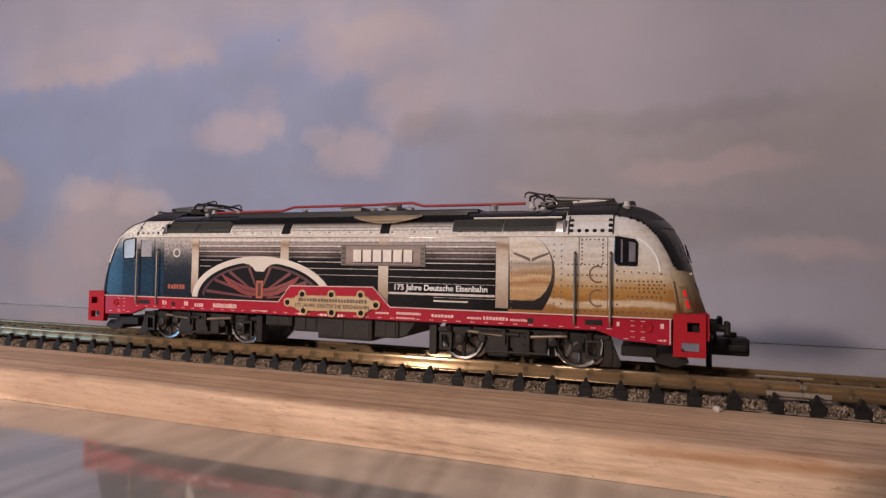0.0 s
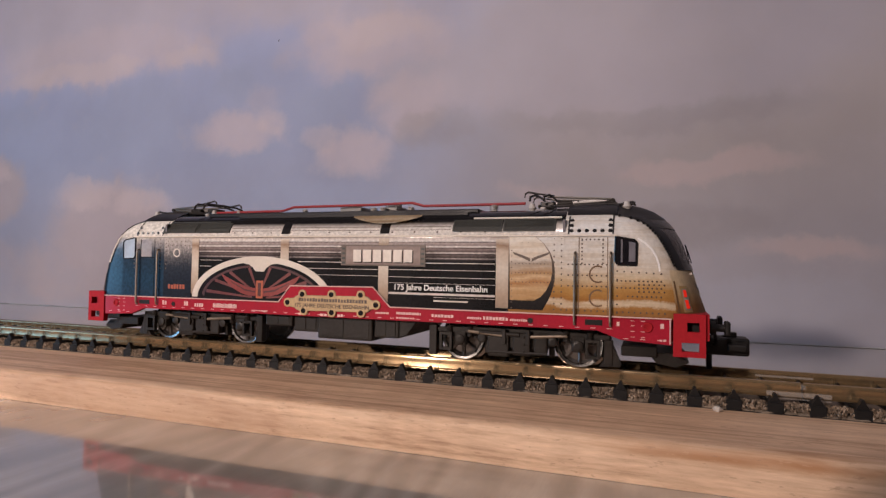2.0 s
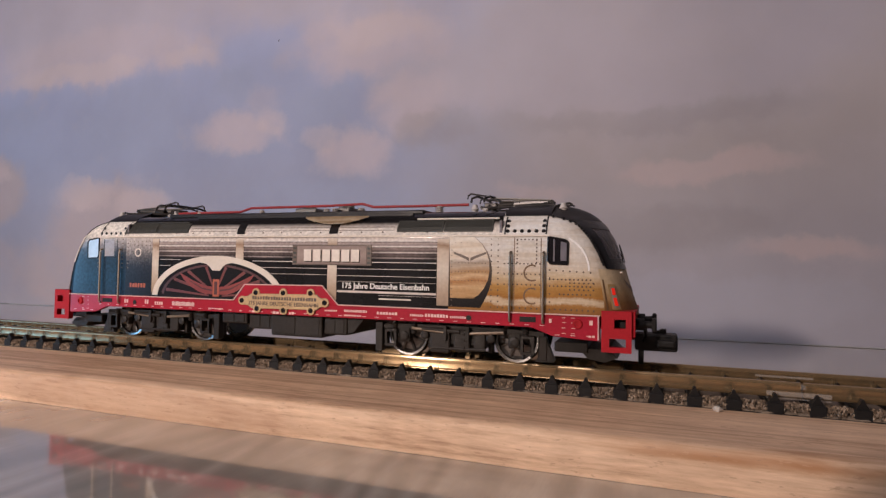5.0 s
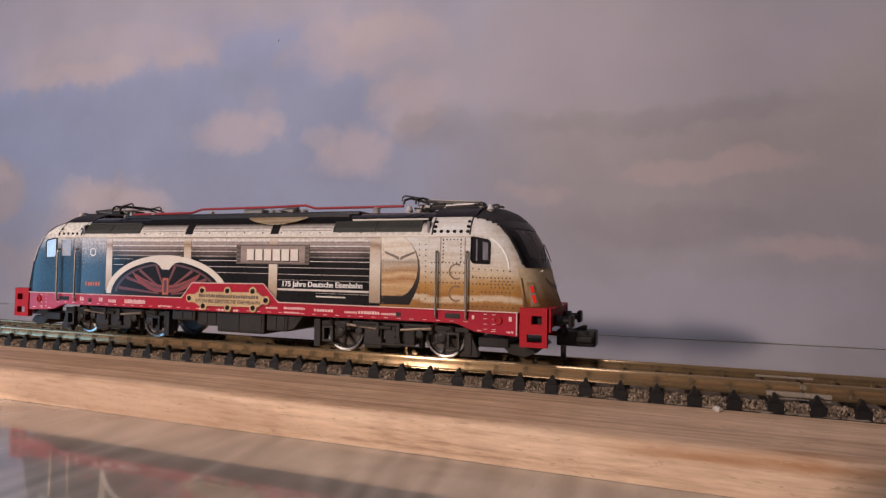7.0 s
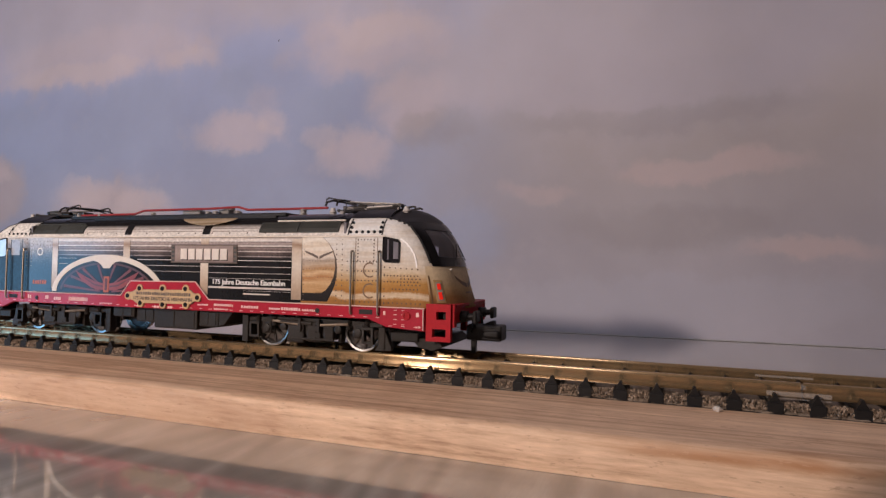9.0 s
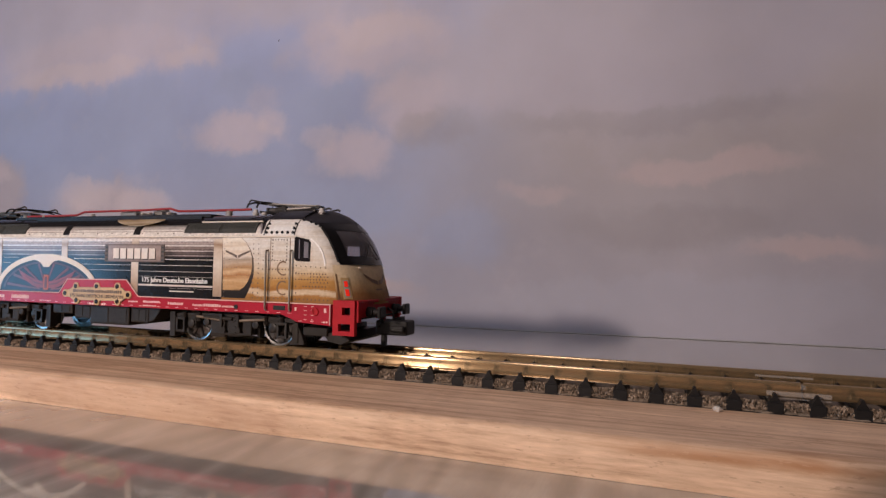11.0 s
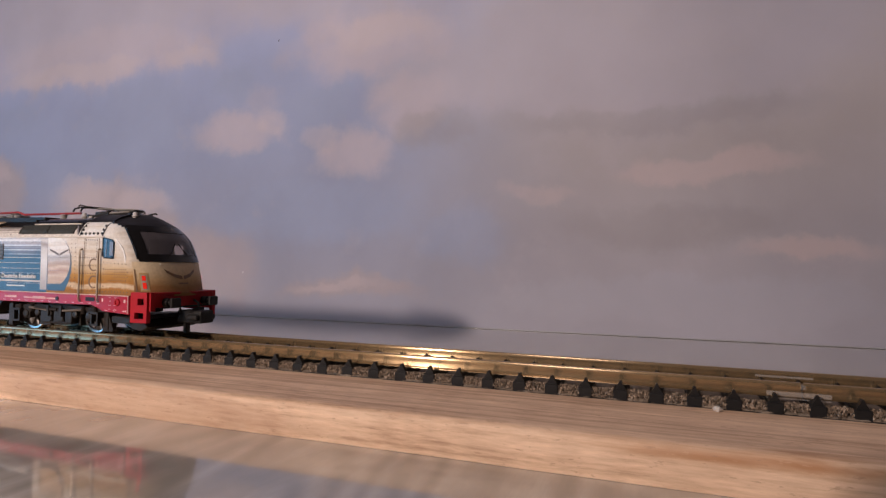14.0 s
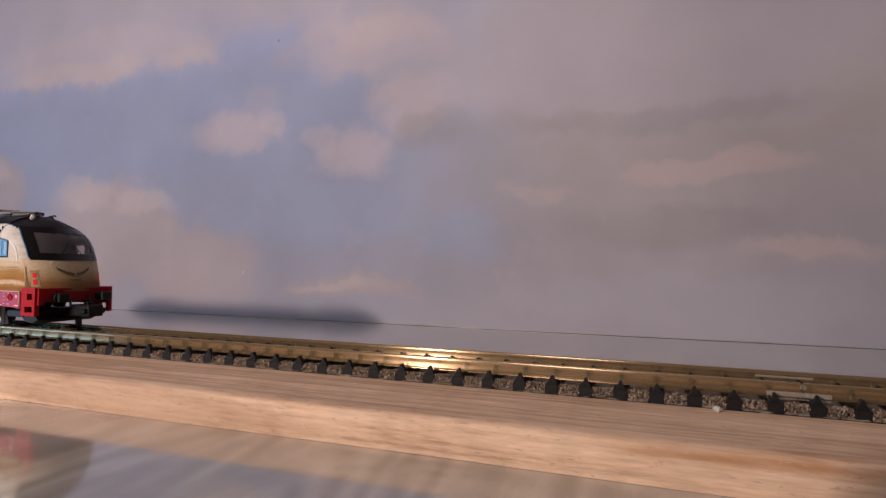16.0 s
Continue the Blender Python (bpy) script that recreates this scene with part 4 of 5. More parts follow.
def livery(lo):
    """All that is printed on the near side."""
    flat_part("blue_panel", rect(-38.4, -31.7, 8.3, 20.0), M_BLUESIDE, lo, 0.03)
    flat_part("end_panel", rect(29.9, 38.4, 8.3, 20.0), M_CAB, lo, 0.03, "cream and ochre riveted panel")
    # boiler lines
    for z, x0, x1, h in ((19.3, -29.9, 27.9, 0.07), (18.35, -29.9, 0.6, 0.07), (18.35, 16.1, 27.9, 0.07), (17.35, -29.9, 0.6, 0.09), (17.35, 16.1, 27.9, 0.09)):
        flat_part("dark_band", rect(x0, x1, z - h - 0.18, z - 0.18), M_BLACK, lo, 0.04)
    for z, x0, x1, h in ((15.75, -29.6, -24.5, 0.12), (14.6, -29.6, -27, 0.12), (15.7, -8, 0.6, 0.18), (15.75, 16.2, 27.8, 0.18), (14.55, -6, 7.6, 0.13), (14.6, 9.6, 27.8, 0.13), (13.45, -4, 7.6, 0.10),
                         (13.4, 9.6, 27.8, 0.12), (12.4, 9.6, 27.8, 0.08), (10.85, 9.6, 27.8, 0.5), (10.2, 17.5, 27.8, 0.06)):
        flat_part("light_band", rect(x0, x1, z - h * 0.7, z), M_LINE, lo, 0.04)
    # uprights
    for x0, x1, z0, z1 in ((-31.6, -30.0, 9.3, 19.7), (-11.7, -10.0, 15.4, 19.6), (7.7, 9.5, 9.1, 15.2), (7.7, 9.5, 18.6, 19.7), (27.9, 29.9, 8.9, 19.6)):
        flat_part("upright_print", rect(x0, x1, z0, z1), M_PILLAR, lo, 0.05, "cream and brown printed upright")
    # drum at the boiler's end
    drum = [(29.9, 8.8), (35.2, 8.8), (36.0, 10.2), (36.6, 11.6), (37.0, 13.2), (37.05, 14.6), (36.85, 16.2), (36.3, 17.6), (35.4, 18.9), (34.2, 19.9), (33.6, 19.9), (29.9, 19.9)]
    flat_part("drum_edge", drum, M_DRUMRIM, lo, 0.045, "black rim of the printed drum")
    body = [(30.2, 10.2), (33.9, 10.2), (34.9, 10.8), (35.75, 11.8), (36.4, 13.2), (36.65, 14.6), (36.55, 16.2), (36.1, 17.6), (35.25, 18.9), (34.12, 19.9), (30.0, 19.9)]
    flat_part("drum_print", body, M_DRUM, lo, 0.06, "cream and brown printed drum")
    for s in (-1, 1):
        wing = [(33.4 + s * 0.1, 16.6), (33.4 + s * 1.0, 17.0), (33.4 + s * 2.8, 17.6), (33.4 + s * 2.6, 17.2), (33.4 + s * 1.1, 16.6), (33.4 + s * 0.1, 16.1)]
        flat_part("wing_print", wing, M_RIVET, lo, 0.09)
    # driving wheel under its arch
    arch_c, arch_z = -16.1, 2.6
    flat_part("arch_shadow", [(-31.2, 8.4)] + [(arch_c + 15.0 * math.cos(radians(a)), 8.4 + 7.6 * math.sin(radians(a))) for a in range(178, 2, -8)] + [(-1.2, 8.4)], M_BLACK, lo, 0.05, "black wheel arch print")
    for i in range(8):
        a = radians(14 + 21.7 * i)
        c, sn = math.cos(a), math.sin(a)
        p0, p1 = Vector((arch_c + 1.6 * c, 8.7 + 1.5 * sn)), Vector((arch_c + 12.2 * c, 8.5 + 6.0 * sn))
        side = Vector((p0.y - p1.y, p1.x - p0.x)).normalized()
        q = [p0 - side * 0.14, p1 - side * 0.3, p1 + side * 0.3, p0 + side * 0.14]
        flat_part("spoke_print", [(v.x, v.y) for v in q], M_SPOKE, lo, 0.07)
    flat_part("wheel_rim_print", [(arch_c + 13.0 * math.cos(radians(a)), 8.5 + 6.45 * math.sin(radians(a))) for a in range(4, 177, 6)] + [(arch_c + 12.4 * math.cos(radians(a)), 8.5 + 6.05 * math.sin(radians(a))) for a in range(176, 3, -6)], M_RIMRED, lo, 0.075, "dark red printed wheel rim")
    for sd in (-1, 1):
        wing = [(0.5, 9.3), (0.6, 10.7), (2.6, 10.9), (5.4, 11.8), (8.6, 13.2), (7.7, 12.0), (6.2, 10.8), (4.2, 9.8), (2.4, 9.3)]
        flat_part("wing_arm_print", [(arch_c + 0.1 + sd * x, z) for x, z in wing], M_RUST, lo, 0.09, "dark red printed crank wing")
        flat_part("wing_crease", [(arch_c + 0.1 + sd * x, z) for x, z in ((0.9, 10.2), (3.2, 10.5), (6.4, 11.9), (6.3, 11.7), (3.2, 10.2), (0.9, 9.9))], M_RIMRED, lo, 0.10)
    flat_part("hub_print", rect(arch_c - 0.6, arch_c + 0.8, 8.9, 12.1), M_ORANGE, lo, 0.11, "orange red printed hub frame")
    flat_part("hub_slot", rect(arch_c - 0.25, arch_c + 0.45, 9.3, 11.7), M_RIMRED, lo, 0.13)
    arch = [(arch_c + 15.2 * math.cos(radians(a)), 8.5 + 8.0 * math.sin(radians(a))) for a in range(2, 179, 4)] + [(arch_c + 13.9 * math.cos(radians(a)), 8.5 + 6.95 * math.sin(radians(a))) for a in range(178, 1, -4)]
    flat_part("arch_print", arch, M_CREAM, lo, 0.11, "cream printed wheel arch")
    stone = [(-3.6, 15.2), (-2.3, 15.0), (-1.5, 14.5), (-0.8, 13.75), (0.9, 13.75), (1.6, 14.5), (2.4, 15.0), (3.7, 15.2), (2.5, 16.4), (-2.5, 16.4)]
    flat_part("arch_keystone", [(arch_c + x, z) for x, z in stone], M_CREAM, lo, 0.12)
    # name board: the maker's word stays plain blocks
    flat_part("name_board_back", rect(0.6, 16.1, 15.1, 18.6), M_RIVET, lo, 0.10, "dark edged name board")
    board_ = flat_part("name_board", rect(1.6, 15.2, 15.3, 18.4), M_NAME, lo, 0.14, "grey name board with pale block letters")
    for i in range(6):
        x = 3.0 + 1.87 * i
        tall = rect(x, x + 1.5, 15.75, 17.8)
        flat_part("block_shadow", [(a + 0.16, b - 0.14) for a, b in tall], M_BLACK, board_, 0.16)
        flat_part("block_letter", tall, M_LETTER, board_, 0.22)
    for x in (0.8, 15.35):
        for k in range(4):
            flat_part("board_clip", rect(x, x + 0.6, 15.4 + k * 0.8, 15.75 + k * 0.8), M_GREY, board_, 0.15)
    lettering("175 Jahre Deutsche Eisenbahn", 16.1, 10.5, SIDE - 0.08, 11.25, M_WHITE, lo, "lettering", "white printed words")
    flat_part("script_bar", rect(17.6, 23.4, 9.5, 9.72), M_CREAM, lo, 0.06)
    tagged(part("script_line", print_marks(bmesh.new(), -37.2, -33.0, 10.1, 10.95, SIDE - 0.06, 6), M_ORANGE, lo, "orange unreadable script"), kind="stuff")
    flat_part("door_pane", rect(-44.2, -41.6, 16.2, 19.5), M_DOORPANE, lo, 0.04, "pale grey door panel")
    # rivets
    pts = []
    for x in (30.4, 36.9, 38.0):
        pts += line_of(x, 9.0, x, 19.6, 13)
    pts += line_of(46.0, 8.9, 46.0, 14.9, 6) + line_of(46, 14.9, 52, 14.6, 7) + line_of(46, 13.5, 52, 13.5, 11) + line_of(46, 12.5, 52, 12.5, 11)
    pts += line_of(47.5, 11.3, 52, 11.3, 8) + line_of(46, 9.0, 52.5, 9.0, 9) + line_of(31, 19.0, 35, 19.0, 5) + line_of(31, 15.8, 36, 15.8, 10) + line_of(31, 14.4, 36, 14.4, 10) + line_of(31, 13.0, 36, 13.0, 10)
    pts += line_of(41.0, 16.0, 41.0, 19.4, 7) + line_of(44.0, 16.0, 44.0, 19.4, 7) + line_of(41, 19.5, 44, 19.5, 6) + line_of(39.0, 15.8, 44.5, 15.8, 10) + line_of(39.0, 14.2, 44.5, 14.2, 9) + line_of(39.0, 12.6, 44.5, 12.6, 9)
    pts += line_of(49, 13.0, 52.4, 13.0, 6) + line_of(49, 12.0, 52.4, 12.0, 6) + line_of(38.8, 9.0, 45, 9.0, 8)
    dots(pts, 0.14, M_RIVET, lo)
    big = line_of(39.4, 20.8, 45.0, 20.8, 6) + [(39.4, 21.6), (39.4, 22.4), (45.0, 21.6), (45.0, 22.4)] + line_of(-45.4, 20.8, -39, 20.8, 6) + [(-45.2, 21.8), (-39.6, 21.8)]
    dots(big, 0.34, M_BLACK, lo, "studs", 0.16)
    small = []
    for x in (-39.4, -45.9, -37.9):
        small += line_of(x, 14, x, 19.6, 8)
    small += line_of(-37.4, 19.2, -32.2, 19.2, 6) + line_of(-37.4, 18.4, -32.2, 18.4, 6)
    dots(small, 0.16, M_RIVET, lo)
    dots([(x, 20.75) for x in range(-30, 28, 4)], 0.18, M_RIVET, lo)
    # saw-tooth studs on the hood's edge
    bm = bmesh.new()
    for i in range(20):
        z = 15.8 + 7.3 * i / 19
        u = -lerp([(15, .865), (21.8, .865), (22.6, .935), (23.2, .99)], z)
        q = nose(u, z, 0.2)
        turned(bm, [(0.22, -0.1), (0.22, 0.1)], q, "y", 8)
    tagged(part("hood_studs", bm, M_BLACK, lo), kind="stuff")
    bend = [(48.9, 19.75), (49.9, 19.1), (50.8, 18.2), (51.4, 17.2), (51.8, 16.0), (51.9, 15.0)]
    flat_part("curved_line_print", [(x, z) for x, z in bend] + [(x - 0.22, z - 0.16) for x, z in bend[::-1]], M_WHITE, lo, 0.03)
    # ring prints on the door, white waist lines
    for z in (14.4, 10.9):
        flat_part("ring_print", ring_print(43.3, z, 1.05, 1.3, 60, 300), M_BROWNLINE, lo, 0.06)
    flat_part("round_print", ring_print(-35.3, 17.0, 0.6, 0.85, 0, 359, 20), M_CREAM, lo, 0.06)
    door = bmesh.new()
    for x0, x1, z0, z1 in ((40.5, 40.62, 8.4, 19.8), (44.6, 44.72, 8.4, 19.8)):
        slab(door, rect(x0, x1, z0, z1), SIDE - 0.03, SIDE + 0.3)
    part("door_gap", door, M_BROWNLINE, lo)
    door = bmesh.new()
    for x0, x1, z0, z1 in ((-44.4, -44.28, 8.4, 19.6), (-40.9, -40.78, 8.4, 19.6), (-44.4, -40.8, 16.0, 16.1)):
        slab(door, rect(x0, x1, z0, z1), SIDE - 0.03, SIDE + 0.3)
    part("door_gap", door, M_BLACK, lo)


M_NAME = layered("printed_name_board", [(8.0, (0.26, 0.20, 0.17)), (15.3, (0.24, 0.18, 0.16)), (16.8, (0.34, 0.27, 0.24)), (18.4, (0.28, 0.22, 0.20)), (26.0, (0.28, 0.22, 0.20))])


def holed(bm, xs, zs, gaps, y0, y1):
    """A plate of grid cells with some cells left open."""
    grid = [[[bm.verts.new((x, y, z)) for x in xs] for z in zs] for y in (y0, y1)]
    solid = {(i, j) for i in range(len(xs) - 1) for j in range(len(zs) - 1)} - set(gaps)
    for i, j in solid:
        for k in (0, 1):
            g = grid[k]
            bm.faces.new((g[j][i], g[j][i + 1], g[j + 1][i + 1], g[j + 1][i]))
        for (a, c), other in ((((i, j), (i + 1, j)), (i, j - 1)), (((i, j + 1), (i + 1, j + 1)), (i, j + 1)), (((i, j), (i, j + 1)), (i - 1, j)), (((i + 1, j), (i + 1, j + 1)), (i + 1, j))):
            if other not in solid:
                bm.faces.new((grid[0][a[1]][a[0]], grid[0][c[1]][c[0]], grid[1][c[1]][c[0]], grid[1][a[1]][a[0]]))
    bmesh.ops.recalc_face_normals(bm, faces=bm.faces[:])
    return bm


def print_marks(bm, x0, x1, z0, z1, y, n):
    """A line of n little upright bars of uneven width, for print too small to read."""
    step = (x1 - x0) / n
    for i in range(n):
        gap = step * random.uniform(0.18, 0.38)
        lift = (z1 - z0) * random.choice((0.0, 0.0, 0.12))
        slab(bm, rect(x0 + i * step, x0 + (i + 1) * step - gap, z0, z1 - lift), y, y + 0.2)
    return bm


def underframe(lo):
    # red skirt with its raised panel for the brass plate
    out = [(-53.2, 8.35), (-53.2, 4.6), (-46.2, 4.9), (-43.0, 6.1), (43.2, 6.2), (46.6, 5.0), (53.4, 4.6), (53.4, 8.3)]
    for s in (-1, 1):
        skirt = part("skirt", slab(bmesh.new(), out, s * 9.55, s * 8.6, 0.08), M_RED, lo, "red side skirt with white print")
        if s > 0:
            continue
        part("skirt_panel", slab(bmesh.new(), [(-11.6, 8.3), (-9.2, 11.3), (6.8, 11.5), (10.0, 8.3)], -9.72, -9.0, 0.06), M_RED, skirt, "raised red panel")
        edge = bmesh.new()
        for a, c in (((-53.2, 8.35), (-11.7, 8.45)), ((-11.7, 8.45), (-9.3, 11.35)), ((-9.3, 11.35), (6.9, 11.55)), ((6.9, 11.55), (10.1, 8.35)), ((10.1, 8.35), (53.4, 8.3)), ((53.2, 8.3), (53.2, 4.8))):
            tube(edge, [(a[0], -9.76, a[1]), (c[0], -9.76, c[1])], 0.10, 5)
        part("skirt_line", edge, M_PINKLINE, skirt, "thin pale pink line")
        for x0, x1 in ((45.4 - 3.9, 47.6 - 3.6), (-44.2, -41.6)):
            part("step_slot", box(bmesh.new(), x0, x1, -9.62, -9.0, 6.95, 7.75, 0.05), M_COUPLER, skirt, "dark footstep slot")
        for x in (29.8 + 3.6, -35.6):
            part("jack_hole", turned(bmesh.new(), [(0.42, -0.1), (0.42, 0.3)], (x, -9.58, 7.2), "y", 14), M_COUPLER, skirt)
        for x in (50.2, -50.2):
            part("tow_eye", turned(bmesh.new(), [(0.75, -0.1), (0.65, -0.25), (0.4, -0.25), (0.4, 0.2)], (x, -9.56, 7.0), "y", 16), M_REDDARK, skirt)
        plate = [(-10.4, 8.45), (-9.7, 9.1), (-8.4, 9.3), (-7.7, 9.75), (5.8, 9.95), (6.5, 9.4), (7.5, 9.2), (8.3, 8.6), (7.6, 8.0), (6.5, 7.8), (5.9, 7.3), (-7.5, 7.1), (-8.3, 7.6), (-9.6, 7.8)]
        bolts = [(-9.7, 8.45), (7.55, 8.6), (-6.7, 9.95), (-0.9, 10.05), (4.7, 10.15), (-6.4, 7.1), (-0.8, 7.0), (4.8, 7.15)]
        mid = Vector((-1.0, 8.55))
        rim = [Vector(p) + (Vector(p) - mid).normalized() * 0.12 for p in plate]
        part("brass_plate", slab(bmesh.new(), plate, -9.88, -9.5, 0.06), M_GOLD, skirt, "ornate brass coloured maker's plate")
        part("plate_rim", slab(bmesh.new(), [(v.x, v.y) for v in rim], -9.8, -9.5), M_RIVET, skirt, "dark rim of the maker's plate")
        for x, z in bolts:
            part("bolt_lobe", turned(bmesh.new(), [(0.8, 0.1), (0.8, -0.22), (0.7, -0.26)], (x, -9.66, z), "y", 16), M_GOLD, skirt)
            part("bolt", turned(bmesh.new(), [(0.45, 0.1), (0.45, -0.1), (0.36, -0.16), (0.24, -0.06)], (x, -9.9, z), "y", 14), M_BLACK, skirt, "dark bolt head")
        lettering("175 JAHRE DEUTSCHE EISENBAHN", 14.6, -8.3, -9.9, 7.75, M_RIVET, skirt, "plate_lettering", "dark words on the plate", 0.04)
        tagged(part("plate_line", print_marks(bmesh.new(), -7.4, 6.0, 8.75, 9.35, -9.92, 24), M_RIVET, skirt, "dark unreadable line on the plate"), kind="stuff")
        # unreadable small print as rows of little bars
        for x0, x1, z0, z1, n in ((23.4, 25.8, 7.0, 7.35, 7), (26.0, 30.1, 7.0, 7.5, 8), (30.3, 33.0, 7.0, 7.35, 8), (17.4, 21.2, 7.05, 7.5, 7), (11.2, 15.6, 7.2, 7.6, 16), (11.2, 14.6, 6.5, 6.75, 7), (7.4, 9.9, 7.15, 7.45, 8),
                                  (-33.0, -32.0, 7.0, 7.8, 2), (-30.5, -28.4, 6.9, 7.6, 4), (-26.2, -20.8, 6.9, 7.7, 18), (-17.5, -14.0, 6.6, 6.8, 9), (-38.3, -37.2, 7.0, 7.8, 2), (46.0, 46.6, 7.0, 7.7, 1), (51.9, 52.5, 6.9, 7.6, 1),
                                  (51.8, 52.8, 5.1, 5.4, 2), (-3.2, -0.9, 6.3, 6.75, 3), (0.2, 1.4, 6.3, 6.75, 2), (-7.6, -6.2, 6.35, 6.7, 2)):
            tagged(part("print_line", print_marks(bmesh.new(), x0, x1, z0, z1, -9.6, n), M_PINKLINE, skirt), kind="stuff")
        bm = bmesh.new()
        for x in np.arange(-52, 53, 2.3):
            z = 5.2 if abs(x) > 46.5 else 6.5
            slab(bm, rect(x, x + 0.7, z, z + 0.09), -9.59, -9.4)
        for x in (47.9, 49.3):
            for z in (5.5, 6.3, 7.1, 7.8):
                slab(bm, rect(x, x + 0.55, z, z + 0.08), -9.59, -9.4)
                slab(bm, rect(-x - 0.5, -x, z, z + 0.08), -9.59, -9.4)
        tagged(part("rivet_print", bm, M_PINKLINE, skirt), kind="stuff")
    part("floor_pan", box(bmesh.new(), -53, 53, -8.6, 8.6, 6.3, 8.3), M_UNDER, lo)
    for end in (-1, 1):
        # headstock box with two slots on each side
        hs = part("headstock", holed(bmesh.new(), [end * x for x in (53.6, 54.7, 55.4, 57.0, 57.8)], (3.1, 3.85, 5.1, 6.6, 7.9, 9.1), ((1, 1), (2, 1), (2, 3)), -9.5, -8.5), M_REDDARK, lo, "red headstock side with open slots")
        part("headstock_side", holed(bmesh.new(), [end * x for x in (53.6, 54.7, 55.4, 57.0, 57.8)], (3.1, 3.85, 5.1, 6.6, 7.9, 9.1), ((1, 1), (2, 1), (2, 3)), 8.5, 9.5), M_REDDARK, hs)
        part("slot_back", box(bmesh.new(), end * 54.0, end * 57.6, -8.0, 8.0, 5.7, 8.6), M_COUPLER, hs)
        part("front_beam", box(bmesh.new(), end * 56.9, end * 58.2, -8.0, 8.0, 6.1, 9.0, 0.1), M_REDDARK, hs, "dark red front beam")
        part("top_deck", box(bmesh.new(), end * 53.6, end * 58.4, -8.2, 8.2, 8.55, 9.05, 0.1), M_REDDARK, hs)
        for s in (-1, 1):
            part("end_bracket", box(bmesh.new(), end * 57.84, end * 58.3, s * 9.0, s * 7.8, 5.4, 9.1, 0.08), M_REDDARK, hs)
            bf = turned(bmesh.new(), [(0.9, 58.2), (0.9, 59.4), (0.55, 59.4), (0.55, 60.4), (0.6, 60.6)], (0, s * 5.3, 7.0), "x", 14)
            if end < 0:
                for v in bf.verts:
                    v.co.x = -v.co.x
                bmesh.ops.recalc_face_normals(bf, faces=bf.faces[:])
            buf = part("buffer", bf, M_COUPLER, lo, "black buffer")
            part("buffer_head", box(bmesh.new(), end * 60.5, end * 61.2, s * 5.3 - 1.25, s * 5.3 + 1.25, 6.0, 8.0, 0.25), M_COUPLER, buf)
            part("brake_hose", tube(bmesh.new(), [(end * 58.2, s * 2.6, 7.2), (end * 59.4, s * 2.6, 6.6), (end * 59.6, s * 2.6, 5.0), (end * 59.2, s * 2.7, 4.2)], 0.25, 7), M_COUPLER, lo, smooth=True)
        cp = part("coupler", box(bmesh.new(), end * 58.0, end * 64.2, -1.9, 1.9, 2.7, 5.3, 0.3), M_COUPLER, lo, "black plastic hook coupler")
        part("coupler_hook", slab(bmesh.new(), [(end * x, z) for x, z in ((60.5, 5.3), (62.0, 6.0), (62.6, 6.0), (62.6, 5.3))], -0.8, 0.8), M_COUPLER, cp)
        part("coupler_pin", box(bmesh.new(), end * 58.5, end * 59.3, -0.6, 0.6, 0.4, 2.8, 0.1), M_COUPLER, cp)
        part("coupler_jaw", box(bmesh.new(), end * 61.2, end * 63.9, -2.8, 2.8, 3.3, 4.5, 0.35), M_COUPLER, cp)
        part("snow_plough", slab(bmesh.new(), [(end * x, z) for x, z in ((50.0, 3.2), (54.5, 3.2), (55.8, 2.0), (54.0, 1.2), (51.5, 1.6))], -7.2, 7.2, 0.1), M_UNDER, lo)
        part("pilot_step", box(bmesh.new(), end * 46.5, end * 51.5, -7.6, 7.6, 2.5, 4.0, 0.2), M_UNDER, lo)
    # equipment boxes between the bogies
    for x0, x1, z0, z1, y in ((-4.4, 6.2, 2.3, 6.2, 8.3), (6.4, 11.0, 3.0, 6.2, 8.0), (-9.8, -4.6, 3.2, 6.2, 7.6), (-15.6, -9.9, 4.0, 6.2, 8.0)):
        eb = part("equipment_box", box(bmesh.new(), x0, x1, -y, y, z0, z1, 0.25), M_UNDER, lo, "dark grey underfloor equipment box")
        part("box_lid", box(bmesh.new(), x0 + 0.7, x0 + (x1 - x0) * 0.48, -y - 0.12, -y + 0.1, z0 + 0.4, z1 - 0.5, 0.05), M_UNDER, eb)
        part("box_lid", box(bmesh.new(), x0 + (x1 - x0) * 0.53, x1 - 0.6, -y - 0.12, -y + 0.1, z0 + 0.4, z1 - 0.5, 0.05), M_UNDER, eb)
    part("tank_slope", slab(bmesh.new(), [(11.0, 6.2), (14.4, 6.2), (12.3, 3.6), (11.0, 3.2)], -7.9, 7.9, 0.1), M_UNDER, lo)
    for c in (-30.94, 30.94):
        bogie(lo, c)


WHEEL_R = 3.6
WHEELSETS = []


